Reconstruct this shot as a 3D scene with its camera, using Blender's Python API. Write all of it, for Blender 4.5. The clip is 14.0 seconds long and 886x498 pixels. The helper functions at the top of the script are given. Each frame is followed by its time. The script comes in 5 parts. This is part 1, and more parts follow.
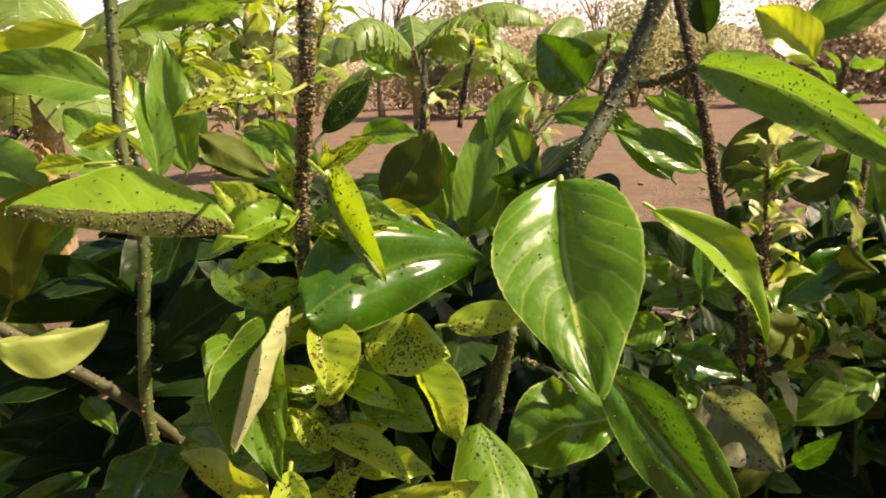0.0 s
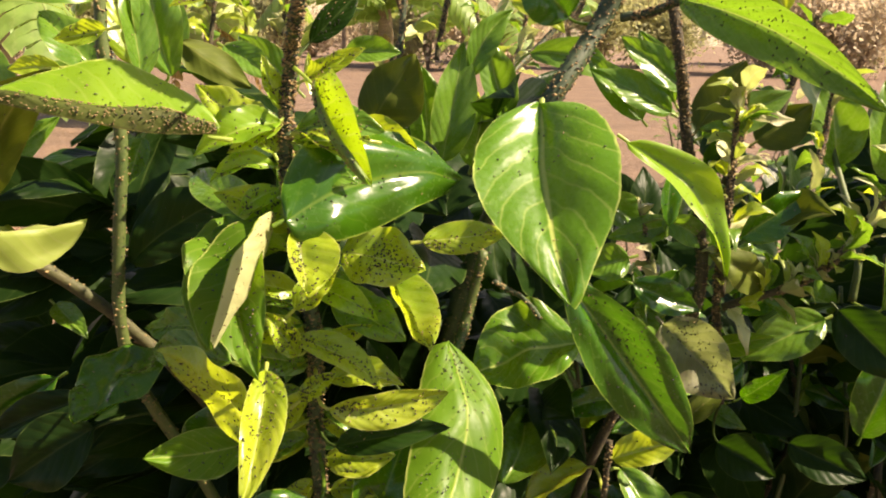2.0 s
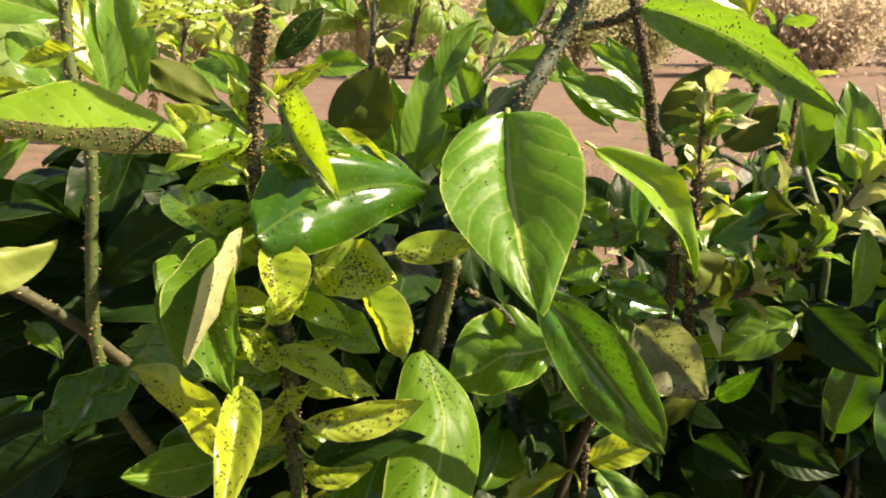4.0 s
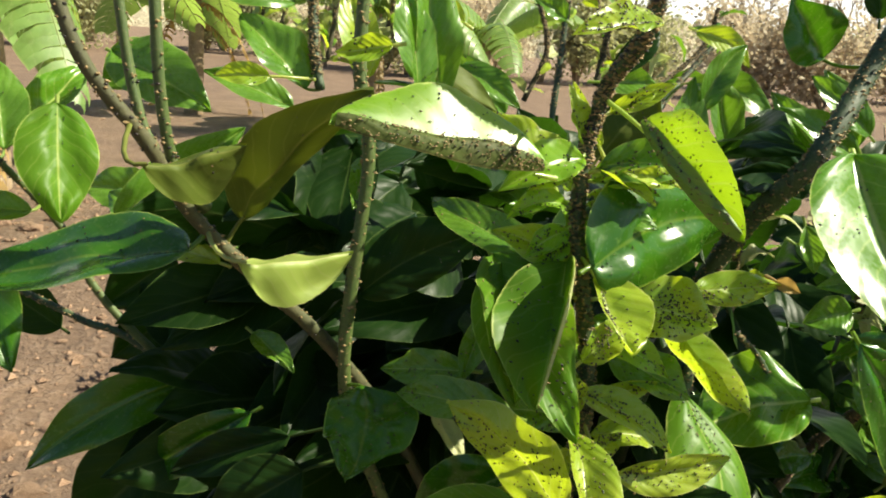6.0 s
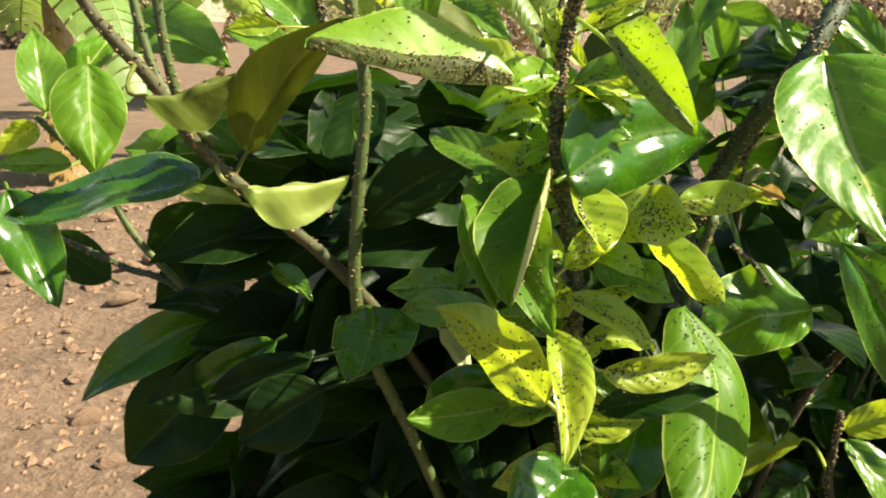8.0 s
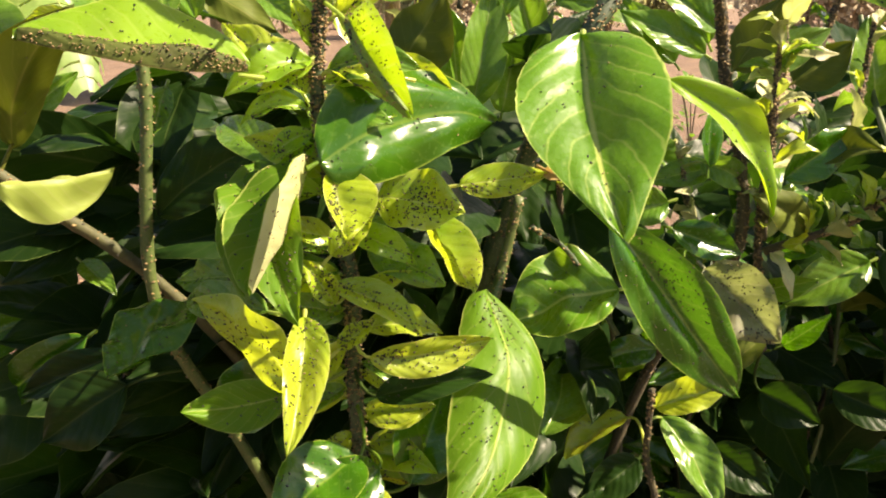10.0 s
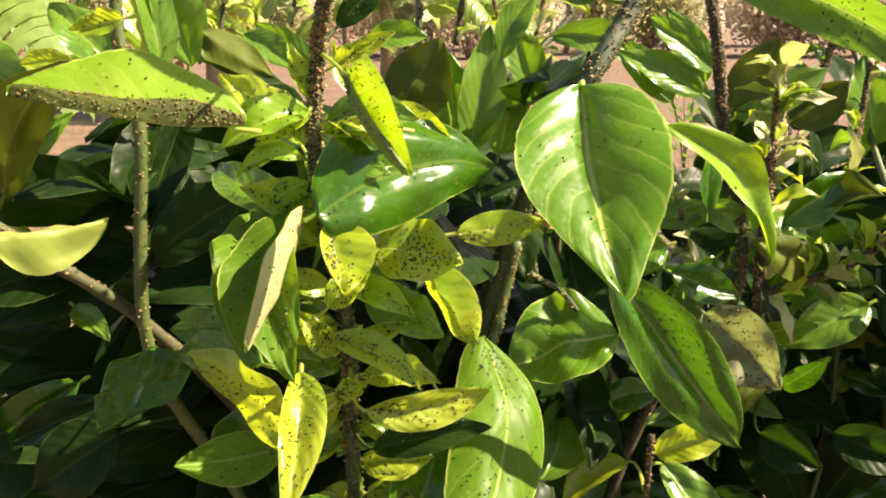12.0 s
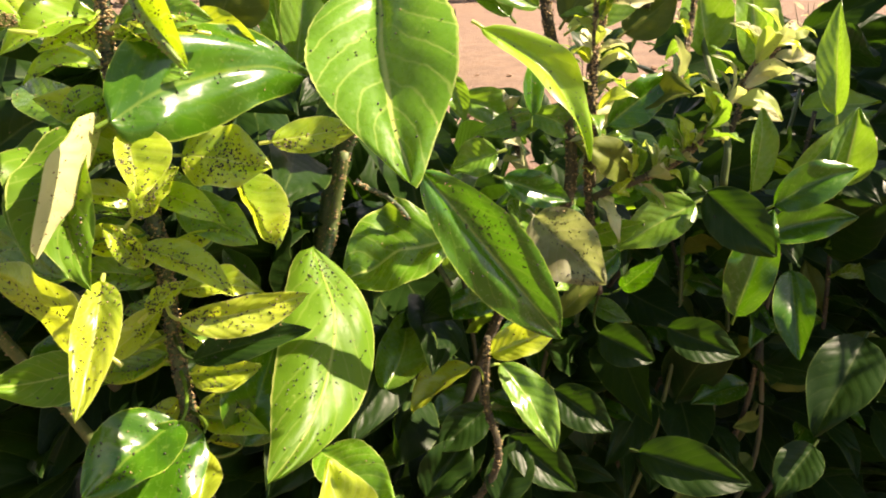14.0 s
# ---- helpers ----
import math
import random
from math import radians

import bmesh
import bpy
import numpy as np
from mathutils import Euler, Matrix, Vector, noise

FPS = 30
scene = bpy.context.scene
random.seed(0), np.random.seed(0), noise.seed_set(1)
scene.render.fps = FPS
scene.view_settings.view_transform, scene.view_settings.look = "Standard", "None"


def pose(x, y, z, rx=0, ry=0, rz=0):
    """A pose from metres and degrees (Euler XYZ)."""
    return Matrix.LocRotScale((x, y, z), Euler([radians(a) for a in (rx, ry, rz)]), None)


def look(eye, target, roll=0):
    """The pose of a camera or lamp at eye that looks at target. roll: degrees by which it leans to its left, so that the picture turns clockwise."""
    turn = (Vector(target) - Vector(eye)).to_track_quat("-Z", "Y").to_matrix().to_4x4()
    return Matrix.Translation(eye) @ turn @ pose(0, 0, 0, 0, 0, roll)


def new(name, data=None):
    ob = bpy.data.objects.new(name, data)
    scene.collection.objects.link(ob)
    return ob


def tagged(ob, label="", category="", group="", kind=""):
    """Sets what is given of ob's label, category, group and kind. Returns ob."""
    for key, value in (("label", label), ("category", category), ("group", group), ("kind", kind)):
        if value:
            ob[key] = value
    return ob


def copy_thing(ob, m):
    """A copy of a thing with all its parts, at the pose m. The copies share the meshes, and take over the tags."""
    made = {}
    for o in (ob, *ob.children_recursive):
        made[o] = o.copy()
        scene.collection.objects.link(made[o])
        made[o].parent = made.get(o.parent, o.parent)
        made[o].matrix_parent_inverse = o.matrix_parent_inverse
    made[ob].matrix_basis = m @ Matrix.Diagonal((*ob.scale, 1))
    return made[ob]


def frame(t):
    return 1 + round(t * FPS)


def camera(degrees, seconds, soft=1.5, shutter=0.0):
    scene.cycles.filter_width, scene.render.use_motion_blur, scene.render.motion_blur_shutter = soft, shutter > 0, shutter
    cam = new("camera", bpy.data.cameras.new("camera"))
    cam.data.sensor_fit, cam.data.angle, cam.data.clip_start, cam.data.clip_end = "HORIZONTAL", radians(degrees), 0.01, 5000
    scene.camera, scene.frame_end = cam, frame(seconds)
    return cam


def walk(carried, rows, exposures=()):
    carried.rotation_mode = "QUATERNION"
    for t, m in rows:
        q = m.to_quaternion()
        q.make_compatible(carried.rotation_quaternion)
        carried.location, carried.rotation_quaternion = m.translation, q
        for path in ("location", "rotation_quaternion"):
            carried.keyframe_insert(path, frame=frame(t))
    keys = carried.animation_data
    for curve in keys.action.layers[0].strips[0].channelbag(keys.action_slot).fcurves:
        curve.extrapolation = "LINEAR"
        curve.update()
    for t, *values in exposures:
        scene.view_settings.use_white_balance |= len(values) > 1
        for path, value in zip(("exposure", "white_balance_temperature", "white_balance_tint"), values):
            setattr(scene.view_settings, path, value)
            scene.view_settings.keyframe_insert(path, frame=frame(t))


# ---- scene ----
cam = camera(55.6, 14.0, 2.0)
METRES, EYE, TILT, LEAN, TURN = 0.5, 0.8, -11.5, 2.5, 0.0
ROWS = [
    (0.0, 0.0, 0.0, 0.0, 0.0, 0.0, -0.0),
    (0.5, -0.0414, -0.0028, -0.012, 1.49, -1.36, -2.69),
    (1.0, -0.0589, -0.0005, -0.0174, 0.85, -1.92, -3.32),
    (1.5, -0.0466, -0.0063, -0.0261, -0.06, -2.25, -3.51),
    (2.0, -0.0165, -0.0153, -0.0301, -2.87, -3.07, -2.92),
    (2.5, 0.0101, -0.0275, -0.0356, -3.73, -3.03, -1.58),
    (5.0, -0.0665, 0.0005, -0.0196, -4.44, -2.36, -1.68),
    (5.5, -0.1786, 0.0537, -0.0163, -6.6, -2.94, -5.25),
    (6.0, -0.2596, 0.0554, -0.023, -5.27, -2.39, -6.08),
    (6.5, -0.282, 0.0549, -0.0348, -4.99, -2.96, -5.26),
    (7.0, -0.2666, 0.0569, -0.0441, -4.64, -3.49, -4.29),
    (7.5, -0.2523, 0.0431, -0.0476, -4.63, -3.8, -3.37),
    (8.0, -0.1987, 0.0057, -0.0611, -0.64, -4.24, -3.15),
    (8.5, -0.0629, -0.0205, -0.0571, 0.26, -4.82, -2.02),
    (9.0, -0.0388, -0.0131, -0.0603, -2.53, -5.29, -1.6),
    (11.5, -0.0339, 0.021, -0.0382, -1.62, -4.11, -1.5),
    (12.0, -0.04, 0.0157, -0.0303, -2.6, -3.82, -1.62),
    (12.5, -0.0551, 0.0081, -0.0492, -3.18, -3.71, -1.81),
    (13.0, -0.0239, 0.0039, -0.0595, -4.66, -5.54, -0.85),
    (13.5, 0.008, 0.0008, -0.0656, -7.22, -6.1, 0.08),
    (14.0, 0.0382, 0.0005, -0.0685, -8.61, -6.98, 0.68),
]
walk(cam, [(t, pose(0, 0, EYE, TILT, LEAN, TURN) @ pose(METRES * x, METRES * y, METRES * z, 90 + pitch, roll, yaw)) for t, x, y, z, yaw, pitch, roll in ROWS],
     [(0.0, 1.18, 7400, 24), (2.5, 1.64, 7300, 24), (5.0, 1.48, 7100, 18), (5.5, 1.45, 6900, 14), (6.0, 1.3, 6300, 5), (6.5, 1.48, 6400, 4), (7.5, 1.68, 6650, 8), (8.0, 1.61, 6650, 8), (9.0, 1.80, 7100, 20), (11.5, 1.78, 7200, 22), (12.0, 1.80, 7200, 22), (12.5, 1.70, 7200, 23), (14.0, 2.10, 7200, 26)])

# ---- world and sun ----
world = bpy.data.worlds.new("sky")
scene.world = world
world.use_nodes = True
SUN_WAY = Vector((0.67, -0.06, 0.70)).normalized()
wn = world.node_tree.nodes
sky = wn.new("ShaderNodeTexSky")
sky.sky_type, sky.sun_disc = "NISHITA", False
sky.sun_elevation, sky.sun_rotation = math.asin(SUN_WAY.z), math.atan2(SUN_WAY.x, SUN_WAY.y)
sky.dust_density = 1.0
wn["Background"].inputs["Strength"].default_value = 0.05
world.node_tree.links.new(sky.outputs["Color"], wn["Background"].inputs["Color"])
sun = new("sun", bpy.data.lights.new("sun", "SUN"))
sun.data.energy, sun.data.angle, sun.data.color = 5.0, radians(0.6), (1.0, 0.90, 0.69)
sun.matrix_world = look(SUN_WAY * 20, (0, 0, 0))


# ---- materials ----
class Nodes:
    """A small wrapper that adds and links shader nodes."""

    def __init__(self, name):
        self.mat = bpy.data.materials.new(name)
        self.mat.use_nodes = True
        self.tree = self.mat.node_tree
        self.tree.nodes.clear()

    def put(self, value, socket):
        if isinstance(value, bpy.types.NodeSocket):
            self.tree.links.new(value, socket)
        elif value is not None:
            if socket.type == "RGBA" and len(value) == 3:
                value = (*value, 1)
            socket.default_value = value

    def add(self, kind, out=0, props=(), **ins):
        n = self.tree.nodes.new(kind)
        for key, value in dict(props).items():
            if key == "operation":
                n.operation = value
            elif key == "blend_type":
                n.blend_type = value
            elif key == "data_type":
                n.data_type = value
            elif key == "feature":
                n.feature = value
        for key, value in ins.items():
            self.put(value, n.inputs[int(key[1:])] if key[0] == "i" and key[1:].isdigit() else n.inputs[key.replace("_", " ")])
        return n.outputs[out]

    def math(self, op, a, b=None, c=None):
        return self.add("ShaderNodeMath", props={"operation": op}, i0=a, i1=b, i2=c)

    def mix(self, fac, a, b):
        return self.add("ShaderNodeMixRGB", i0=fac, i1=a, i2=b)

    def noise(self, scale, detail=4, vector=None, rough=0.55):
        return self.add("ShaderNodeTexNoise", Scale=scale, Detail=detail, Roughness=rough, Vector=vector)

    def span(self, value, a, b, lo=0.0, hi=1.0):
        return self.add("ShaderNodeMapRange", i0=value, i1=a, i2=b, i3=lo, i4=hi)

    def end(self, shader):
        out = self.tree.nodes.new("ShaderNodeOutputMaterial")
        self.tree.links.new(shader, out.inputs["Surface"])
        return self.mat


def leaf_material(name, base, second, through_colour, rib, rough, clear, vein=0.14, sick=0.0, wax=0.25, mid_rib=0.42, relief=1.0):
    """Waxy citrus leaf: midrib, side veins, pale rim, mottling, light coming through."""
    k = Nodes(name)
    uv = k.add("ShaderNodeUVMap")
    parts = k.tree.nodes.new("ShaderNodeSeparateXYZ")
    k.put(uv, parts.inputs[0])
    across = k.math("MULTIPLY", k.math("ABSOLUTE", k.math("SUBTRACT", parts.outputs[0], 0.5)), 2.0)
    rnd = k.add("ShaderNodeObjectInfo", out=5)
    place = k.add("ShaderNodeTexCoord", out=3)
    big = k.noise(38, 3, place)
    fine = k.noise(420, 5, place)
    wobble = k.math("MULTIPLY", k.noise(60, 2, place), 0.9)
    run = k.math("ADD", k.math("SUBTRACT", k.math("MULTIPLY", parts.outputs[1], 7.5), k.math("MULTIPLY", across, 2.4)), wobble)
    ridge = k.math("SINE", k.math("MULTIPLY", run, 6.2832))
    line = k.span(ridge, 0.90, 1.0)
    mid = k.span(across, 0.050, 0.015)
    # pale margin of the leaf, brightened to include sun caught on the edge
    rim = k.math("MULTIPLY", k.span(across, 0.960, 0.988), k.span(k.noise(150, 3, place), 0.35, 0.6, 0.25, 0.9))
    colour = k.mix(k.span(big, 0.35, 0.68), base, second)
    colour = k.mix(k.math("MULTIPLY", k.span(rnd, 0, 1), 0.45), colour, second)
    blotch = k.noise(17, 3, place)
    colour = k.mix(k.span(blotch, 0.46, 0.66, 0.0, 0.55), colour, tuple(0.45 * c for c in base))
    colour = k.mix(k.math("MULTIPLY", line, vein), colour, rib)
    colour = k.mix(k.math("MULTIPLY", mid, mid_rib), colour, rib)
    colour = k.mix(k.math("MULTIPLY", rim, 0.95), colour, rib)
    colour = k.mix(k.span(fine, 0.62, 0.78, 0.0, 0.35), colour, rib)
    if sick:
        colour = k.mix(k.math("MULTIPLY", k.span(k.noise(60, 6, place, 0.7), 0.45, 0.6), sick), colour, (0.05, 0.04, 0.025))
    height = k.math("ADD", k.math("MULTIPLY", k.span(ridge, -0.7, 1.0), -0.42), k.math("ADD", k.math("MULTIPLY", mid, -0.45), k.math("MULTIPLY", fine, 0.25)))
    bump = k.add("ShaderNodeBump", Strength=0.34 * relief, Distance=0.0009, Height=height)
    gloss = k.add("ShaderNodeBsdfPrincipled", Base_Color=colour, Roughness=k.span(fine, 0.3, 0.75, rough - 0.06, rough + 0.12), Coat_Weight=1.2 * wax, Coat_Roughness=rough - 0.04, Specular_IOR_Level=0.12 + wax, Normal=bump)
    glow_colour = k.mix(k.math("MULTIPLY", k.math("ADD", k.math("MULTIPLY", line, 0.4), mid), 0.5), through_colour, rib)
    glow = k.add("ShaderNodeBsdfTranslucent", Color=glow_colour, Normal=bump)
    return k.end(k.add("ShaderNodeMixShader", i0=clear, i1=gloss, i2=glow))


LEAF_GREEN = leaf_material("leaf_green", (0.065, 0.165, 0.016), (0.125, 0.250, 0.026), (0.22, 0.42, 0.018), (0.46, 0.54, 0.14), 0.26, 0.38, 0.08, 0.0, 0.26)
LEAF_YOUNG = leaf_material("leaf_young", (0.16, 0.30, 0.018), (0.40, 0.48, 0.036), (0.58, 0.72, 0.022), (0.70, 0.70, 0.26), 0.28, 0.44, 0.08, 0.0, 0.34)
LEAF_LIME = leaf_material("leaf_lime", (0.12, 0.27, 0.010), (0.22, 0.39, 0.016), (0.46, 0.68, 0.014), (0.60, 0.66, 0.18), 0.30, 0.40, 0.10, 0.0, 0.30, relief=0.3)
LEAF_RICH = leaf_material("leaf_rich", (0.018, 0.085, 0.003), (0.040, 0.135, 0.005), (0.10, 0.30, 0.003), (0.32, 0.46, 0.06), 0.22, 0.30, 0.08, 0.0, 0.30, relief=0.6)
LEAF_SATIN = leaf_material("leaf_satin", (0.060, 0.150, 0.009), (0.10, 0.215, 0.014), (0.26, 0.46, 0.012), (0.48, 0.54, 0.14), 0.40, 0.36, 0.12, 0.0, 0.03)
LEAF_FRESH = leaf_material("leaf_fresh", (0.052, 0.165, 0.008), (0.11, 0.26, 0.015), (0.30, 0.54, 0.015), (0.58, 0.66, 0.18), 0.27, 0.36, 0.22, 0.0, 0.26, 0.7)
LEAF_DEEP = leaf_material("leaf_deep", (0.022, 0.086, 0.004), (0.046, 0.142, 0.006), (0.09, 0.25, 0.004), (0.34, 0.44, 0.07), 0.22, 0.30, 0.04, 0.0, 0.26, relief=0.3, mid_rib=0.2)
LEAF_MATT = leaf_material("leaf_matt", (0.15, 0.24, 0.05), (0.20, 0.29, 0.07), (0.26, 0.38, 0.03), (0.46, 0.50, 0.16), 0.45, 0.40, 0.14)
# citrus leaf near black: shade inside and under the bush put in the colour
LEAF_SHADED = leaf_material("leaf_shaded", (0.008, 0.025, 0.004), (0.014, 0.037, 0.006), (0.04, 0.11, 0.004), (0.08, 0.12, 0.03), 0.38, 0.26, 0.10, 0.0, 0.0)
LEAF_UNDER = leaf_material("leaf_underside", (0.070, 0.098, 0.012), (0.092, 0.122, 0.016), (0.14, 0.18, 0.008), (0.20, 0.21, 0.05), 0.55, 0.14, 0.15, 0.0, 0.03, relief=0.3)
LEAF_PALE = leaf_material("leaf_pale", (0.26, 0.35, 0.065), (0.33, 0.41, 0.09), (0.42, 0.54, 0.05), (0.5, 0.48, 0.2), 0.5, 0.40, 0.2, relief=0.3)
LEAF_CREAM = leaf_material("leaf_cream", (0.50, 0.54, 0.24), (0.62, 0.63, 0.32), (0.55, 0.62, 0.16), (0.66, 0.64, 0.36), 0.5, 0.40, 0.05)
LEAF_SICK = leaf_material("leaf_mottled", (0.19, 0.23, 0.08), (0.30, 0.32, 0.15), (0.32, 0.38, 0.10), (0.44, 0.42, 0.28), 0.5, 0.4, 0.3, 0.7)
LEAF_DULL = leaf_material("leaf_dull", (0.050, 0.075, 0.010), (0.08, 0.105, 0.018), (0.09, 0.13, 0.008), (0.22, 0.20, 0.07), 0.6, 0.25, 0.1, 0.35, 0.05)
LEAF_BUD = leaf_material("leaf_bud", (0.34, 0.36, 0.15), (0.46, 0.45, 0.22), (0.36, 0.42, 0.11), (0.56, 0.52, 0.28), 0.5, 0.36, 0.1, 0.2)


def rough_material(name, a, b, c, scale, bump=0.5, depth=0.002, rough=0.9):
    """Matt surface with colour at two scales: bark, soil, stone, dry stalks."""
    k = Nodes(name)
    place = k.add("ShaderNodeTexCoord", out=3)
    big, fine = k.noise(scale, 4, place), k.noise(scale * 9, 6, place, 0.65)
    colour = k.mix(k.span(big, 0.35, 0.65), a, b)
    colour = k.mix(k.span(fine, 0.5, 0.72), colour, c)
    normal = k.add("ShaderNodeBump", Strength=bump, Distance=depth, Height=fine)
    return k.end(k.add("ShaderNodeBsdfPrincipled", Base_Color=colour, Roughness=rough, Normal=normal))


BARK_BROWN = rough_material("bark_brown", (0.065, 0.058, 0.024), (0.04, 0.032, 0.017), (0.13, 0.10, 0.05), 90)
# green bark, darkened a little to include shade on the left stem
BARK_GREEN = rough_material("bark_green", (0.045, 0.082, 0.015), (0.07, 0.10, 0.022), (0.12, 0.13, 0.045), 80, 0.3, 0.0006, 0.55)
BARK_GREY = rough_material("bark_grey_green", (0.024, 0.048, 0.015), (0.038, 0.064, 0.022), (0.09, 0.11, 0.055), 80, 0.3, 0.0006, 0.6)
# bark darkened in colour for the shade on the left branch
BARK_SHADED = rough_material("bark_shaded", (0.06, 0.068, 0.025), (0.08, 0.075, 0.03), (0.04, 0.036, 0.016), 60, 0.4, 0.0008, 0.65)
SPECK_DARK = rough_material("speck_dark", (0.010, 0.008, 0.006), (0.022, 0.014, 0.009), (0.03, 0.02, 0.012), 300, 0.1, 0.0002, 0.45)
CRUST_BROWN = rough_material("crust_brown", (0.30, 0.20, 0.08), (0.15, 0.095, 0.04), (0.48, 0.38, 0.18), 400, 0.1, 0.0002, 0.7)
SOIL = rough_material("soil", (0.185, 0.118, 0.073), (0.12, 0.075, 0.046), (0.25, 0.17, 0.115), 3.5, 1.0, 0.03)
CLOD = rough_material("clod", (0.30, 0.19, 0.115), (0.21, 0.125, 0.075), (0.40, 0.275, 0.18), 14, 0.8, 0.008)
STALK = rough_material("dry_stalk", (0.30, 0.22, 0.13), (0.20, 0.14, 0.085), (0.40, 0.31, 0.2), 6, 0.5, 0.01)
FAR_WOOD = rough_material("far_wood", (0.42, 0.35, 0.25), (0.34, 0.31, 0.20), (0.50, 0.43, 0.31), 0.35, 0.9, 0.4)
SCRUB_DRY = leaf_material("scrub_dry", (0.58, 0.49, 0.35), (0.50, 0.43, 0.30), (0.60, 0.50, 0.34), (0.56, 0.48, 0.35), 0.8, 0.45, 0.1)
SCRUB_GREEN = leaf_material("scrub_green", (0.33, 0.34, 0.18), (0.38, 0.37, 0.2), (0.46, 0.46, 0.2), (0.4, 0.4, 0.24), 0.7, 0.45, 0.1)
# banana green paled in colour to stand for haze over distance
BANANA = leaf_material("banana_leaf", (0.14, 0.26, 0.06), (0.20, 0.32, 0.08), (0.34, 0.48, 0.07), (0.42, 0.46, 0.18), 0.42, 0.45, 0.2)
BANANA_DRY = leaf_material("banana_dry", (0.36, 0.24, 0.09), (0.45, 0.30, 0.10), (0.40, 0.25, 0.06), (0.46, 0.33, 0.14), 0.7, 0.4, 0.2)


# ---- helpers for building ----
def part(name, bm, material, parent, label=""):
    """Links a bmesh as one smooth mesh object under a thing or a part."""
    me = bpy.data.meshes.new(name)
    bm.to_mesh(me)
    bm.free()
    me.materials.append(material)
    me.polygons.foreach_set("use_smooth", [True] * len(me.polygons))
    ob = new(name, me)
    ob.parent = parent
    if label:
        tagged(ob, label)
    return ob


def mesh_part(name, verts, faces, material, parent, uvs=None, label="", kind=""):
    """The same from plain lists; uvs: one pair a vertex."""
    me = bpy.data.meshes.new(name)
    me.from_pydata(verts, [], faces)
    if uvs is not None:
        layer = me.uv_layers.new(name="UVMap")
        idx = np.zeros(len(me.loops), dtype=np.int32)
        me.loops.foreach_get("vertex_index", idx)
        layer.data.foreach_set("uv", np.asarray(uvs, dtype=np.float32)[idx].ravel())
    me.materials.append(material)
    me.polygons.foreach_set("use_smooth", [True] * len(me.polygons))
    ob = new(name, me)
    ob.parent = parent
    return tagged(ob, label, kind=kind)


def thing(name, place, label, category, group=""):
    """An Empty at a thing's base, which parents its parts."""
    ob = new(name)
    ob.location = place
    ob.empty_display_size = 0.05
    bpy.context.view_layer.update()
    return tagged(ob, label, category, group)


def blade(L, W, fl, fr, bow, bend, wave, seed, ns=22, nu=4, petiole=0.005, tip=0.8, nl=1.0, nr=1.0, broad=0.82, join=None, calm=1.0, dome=0.0):
    """A leaf along +x with its upper side up (+z): vertices, faces, uvs and a point finder."""
    rng = random.Random(seed)
    ph, freq = rng.uniform(0, 6.28), rng.uniform(1.6, 2.6)
    al, ar = radians(fl), radians(fr)
    turn, curl = calm * rng.uniform(-0.5, 0.5), calm * rng.uniform(-0.02, 0.08)
    puff = dome or (rng.uniform(0.10, 0.22) if calm == 1 else 0.16)
    ripple = 0.012 if dome else 0.005
    pucker = 0.05 if dome else 0.13 if ns > 30 else 0.08
    jag = [rng.uniform(-0.012, 0.009) for _ in range(2 * ns + 4)]

    def half(s):
        body = math.sin(math.pi * s ** broad) ** 0.64 if 0 < s < 1 else 0.0
        return W / 2 * body * (1 - 0.55 * tip * max(0.0, (s - 0.60) / 0.40) ** 1.3)

    def at(s, u):
        q = abs(u)
        h = half(s) * (1 + q ** 4 * jag[int(s * ns + 0.5) + (ns + 1 if u > 0 else 0)])
        a = ar if u > 0 else al
        a = a * (0.92 + 0.20 * q) + turn * (s - 0.4) * (1 if u > 0 else -1)
        h *= nr if u > 0 else nl
        y = -u * h * math.cos(a)
        z = q * h * math.sin(a)
        z += wave * W * 0.5 * q * q * math.sin(freq * 6.283 * s + ph + (2.1 if u > 0 else 0)) * math.sin(math.pi * s)
        z += W * q * (1 - q) * (puff + ripple * math.sin(7 * 6.283 * (s - 0.27 * q) + ph) + 0.07 * math.sin(6.283 * 1.4 * s + 2 * ph + (1.3 if u > 0 else 0)))
        z += pucker * W * noise.noise((3.4 * s + seed, 1.5 * u, 1.7 * seed)) * min(1.0, 6 * s)
        arch = 4 * s * (1 - s)
        return (s * L, y - bend * L * arch, z + bow * L * arch - curl * L * (s ** 4 - s))

    verts, uvs, faces = [], [], []
    m = 2 * nu + 1
    for i in range(ns + 1):
        s = i / ns
        for j in range(m):
            u = (j - nu) / nu
            verts.append(at(s, u))
            uvs.append((0.5 + u / 2, s))
    for i in range(ns):
        for j in range(m - 1):
            a = i * m + j
            faces.append((a, a + 1, a + m + 1, a + m))
    # petiole: a thin stalk from the base back to its twig
    k0, r = len(verts), 0.0007 + 0.006 * W
    p0 = Vector(at(0.05, 0)) - Vector((0, 0, r))
    p3 = Vector(join) if join else Vector((-petiole, 0, -0.3 * petiole))
    p1 = p0 - Vector((0.35 * (p3 - p0).length, 0, 0))
    steps = 5
    for i in range(steps + 1):
        f = i / steps
        c = p0 * (1 - f) ** 2 + p1 * 2 * f * (1 - f) + p3 * f * f
        d = ((p1 - p0) * (1 - f) + (p3 - p1) * f).normalized()
        e = d.cross(Vector((0.1, 0.3, 1))).normalized()
        g = d.cross(e)
        for j in range(6):
            t = 6.283 * j / 6
            verts.append(tuple(c + (e * math.cos(t) + g * math.sin(t)) * r * (0.75 + 0.35 * f)))
            uvs.append((0.5, 0.5))
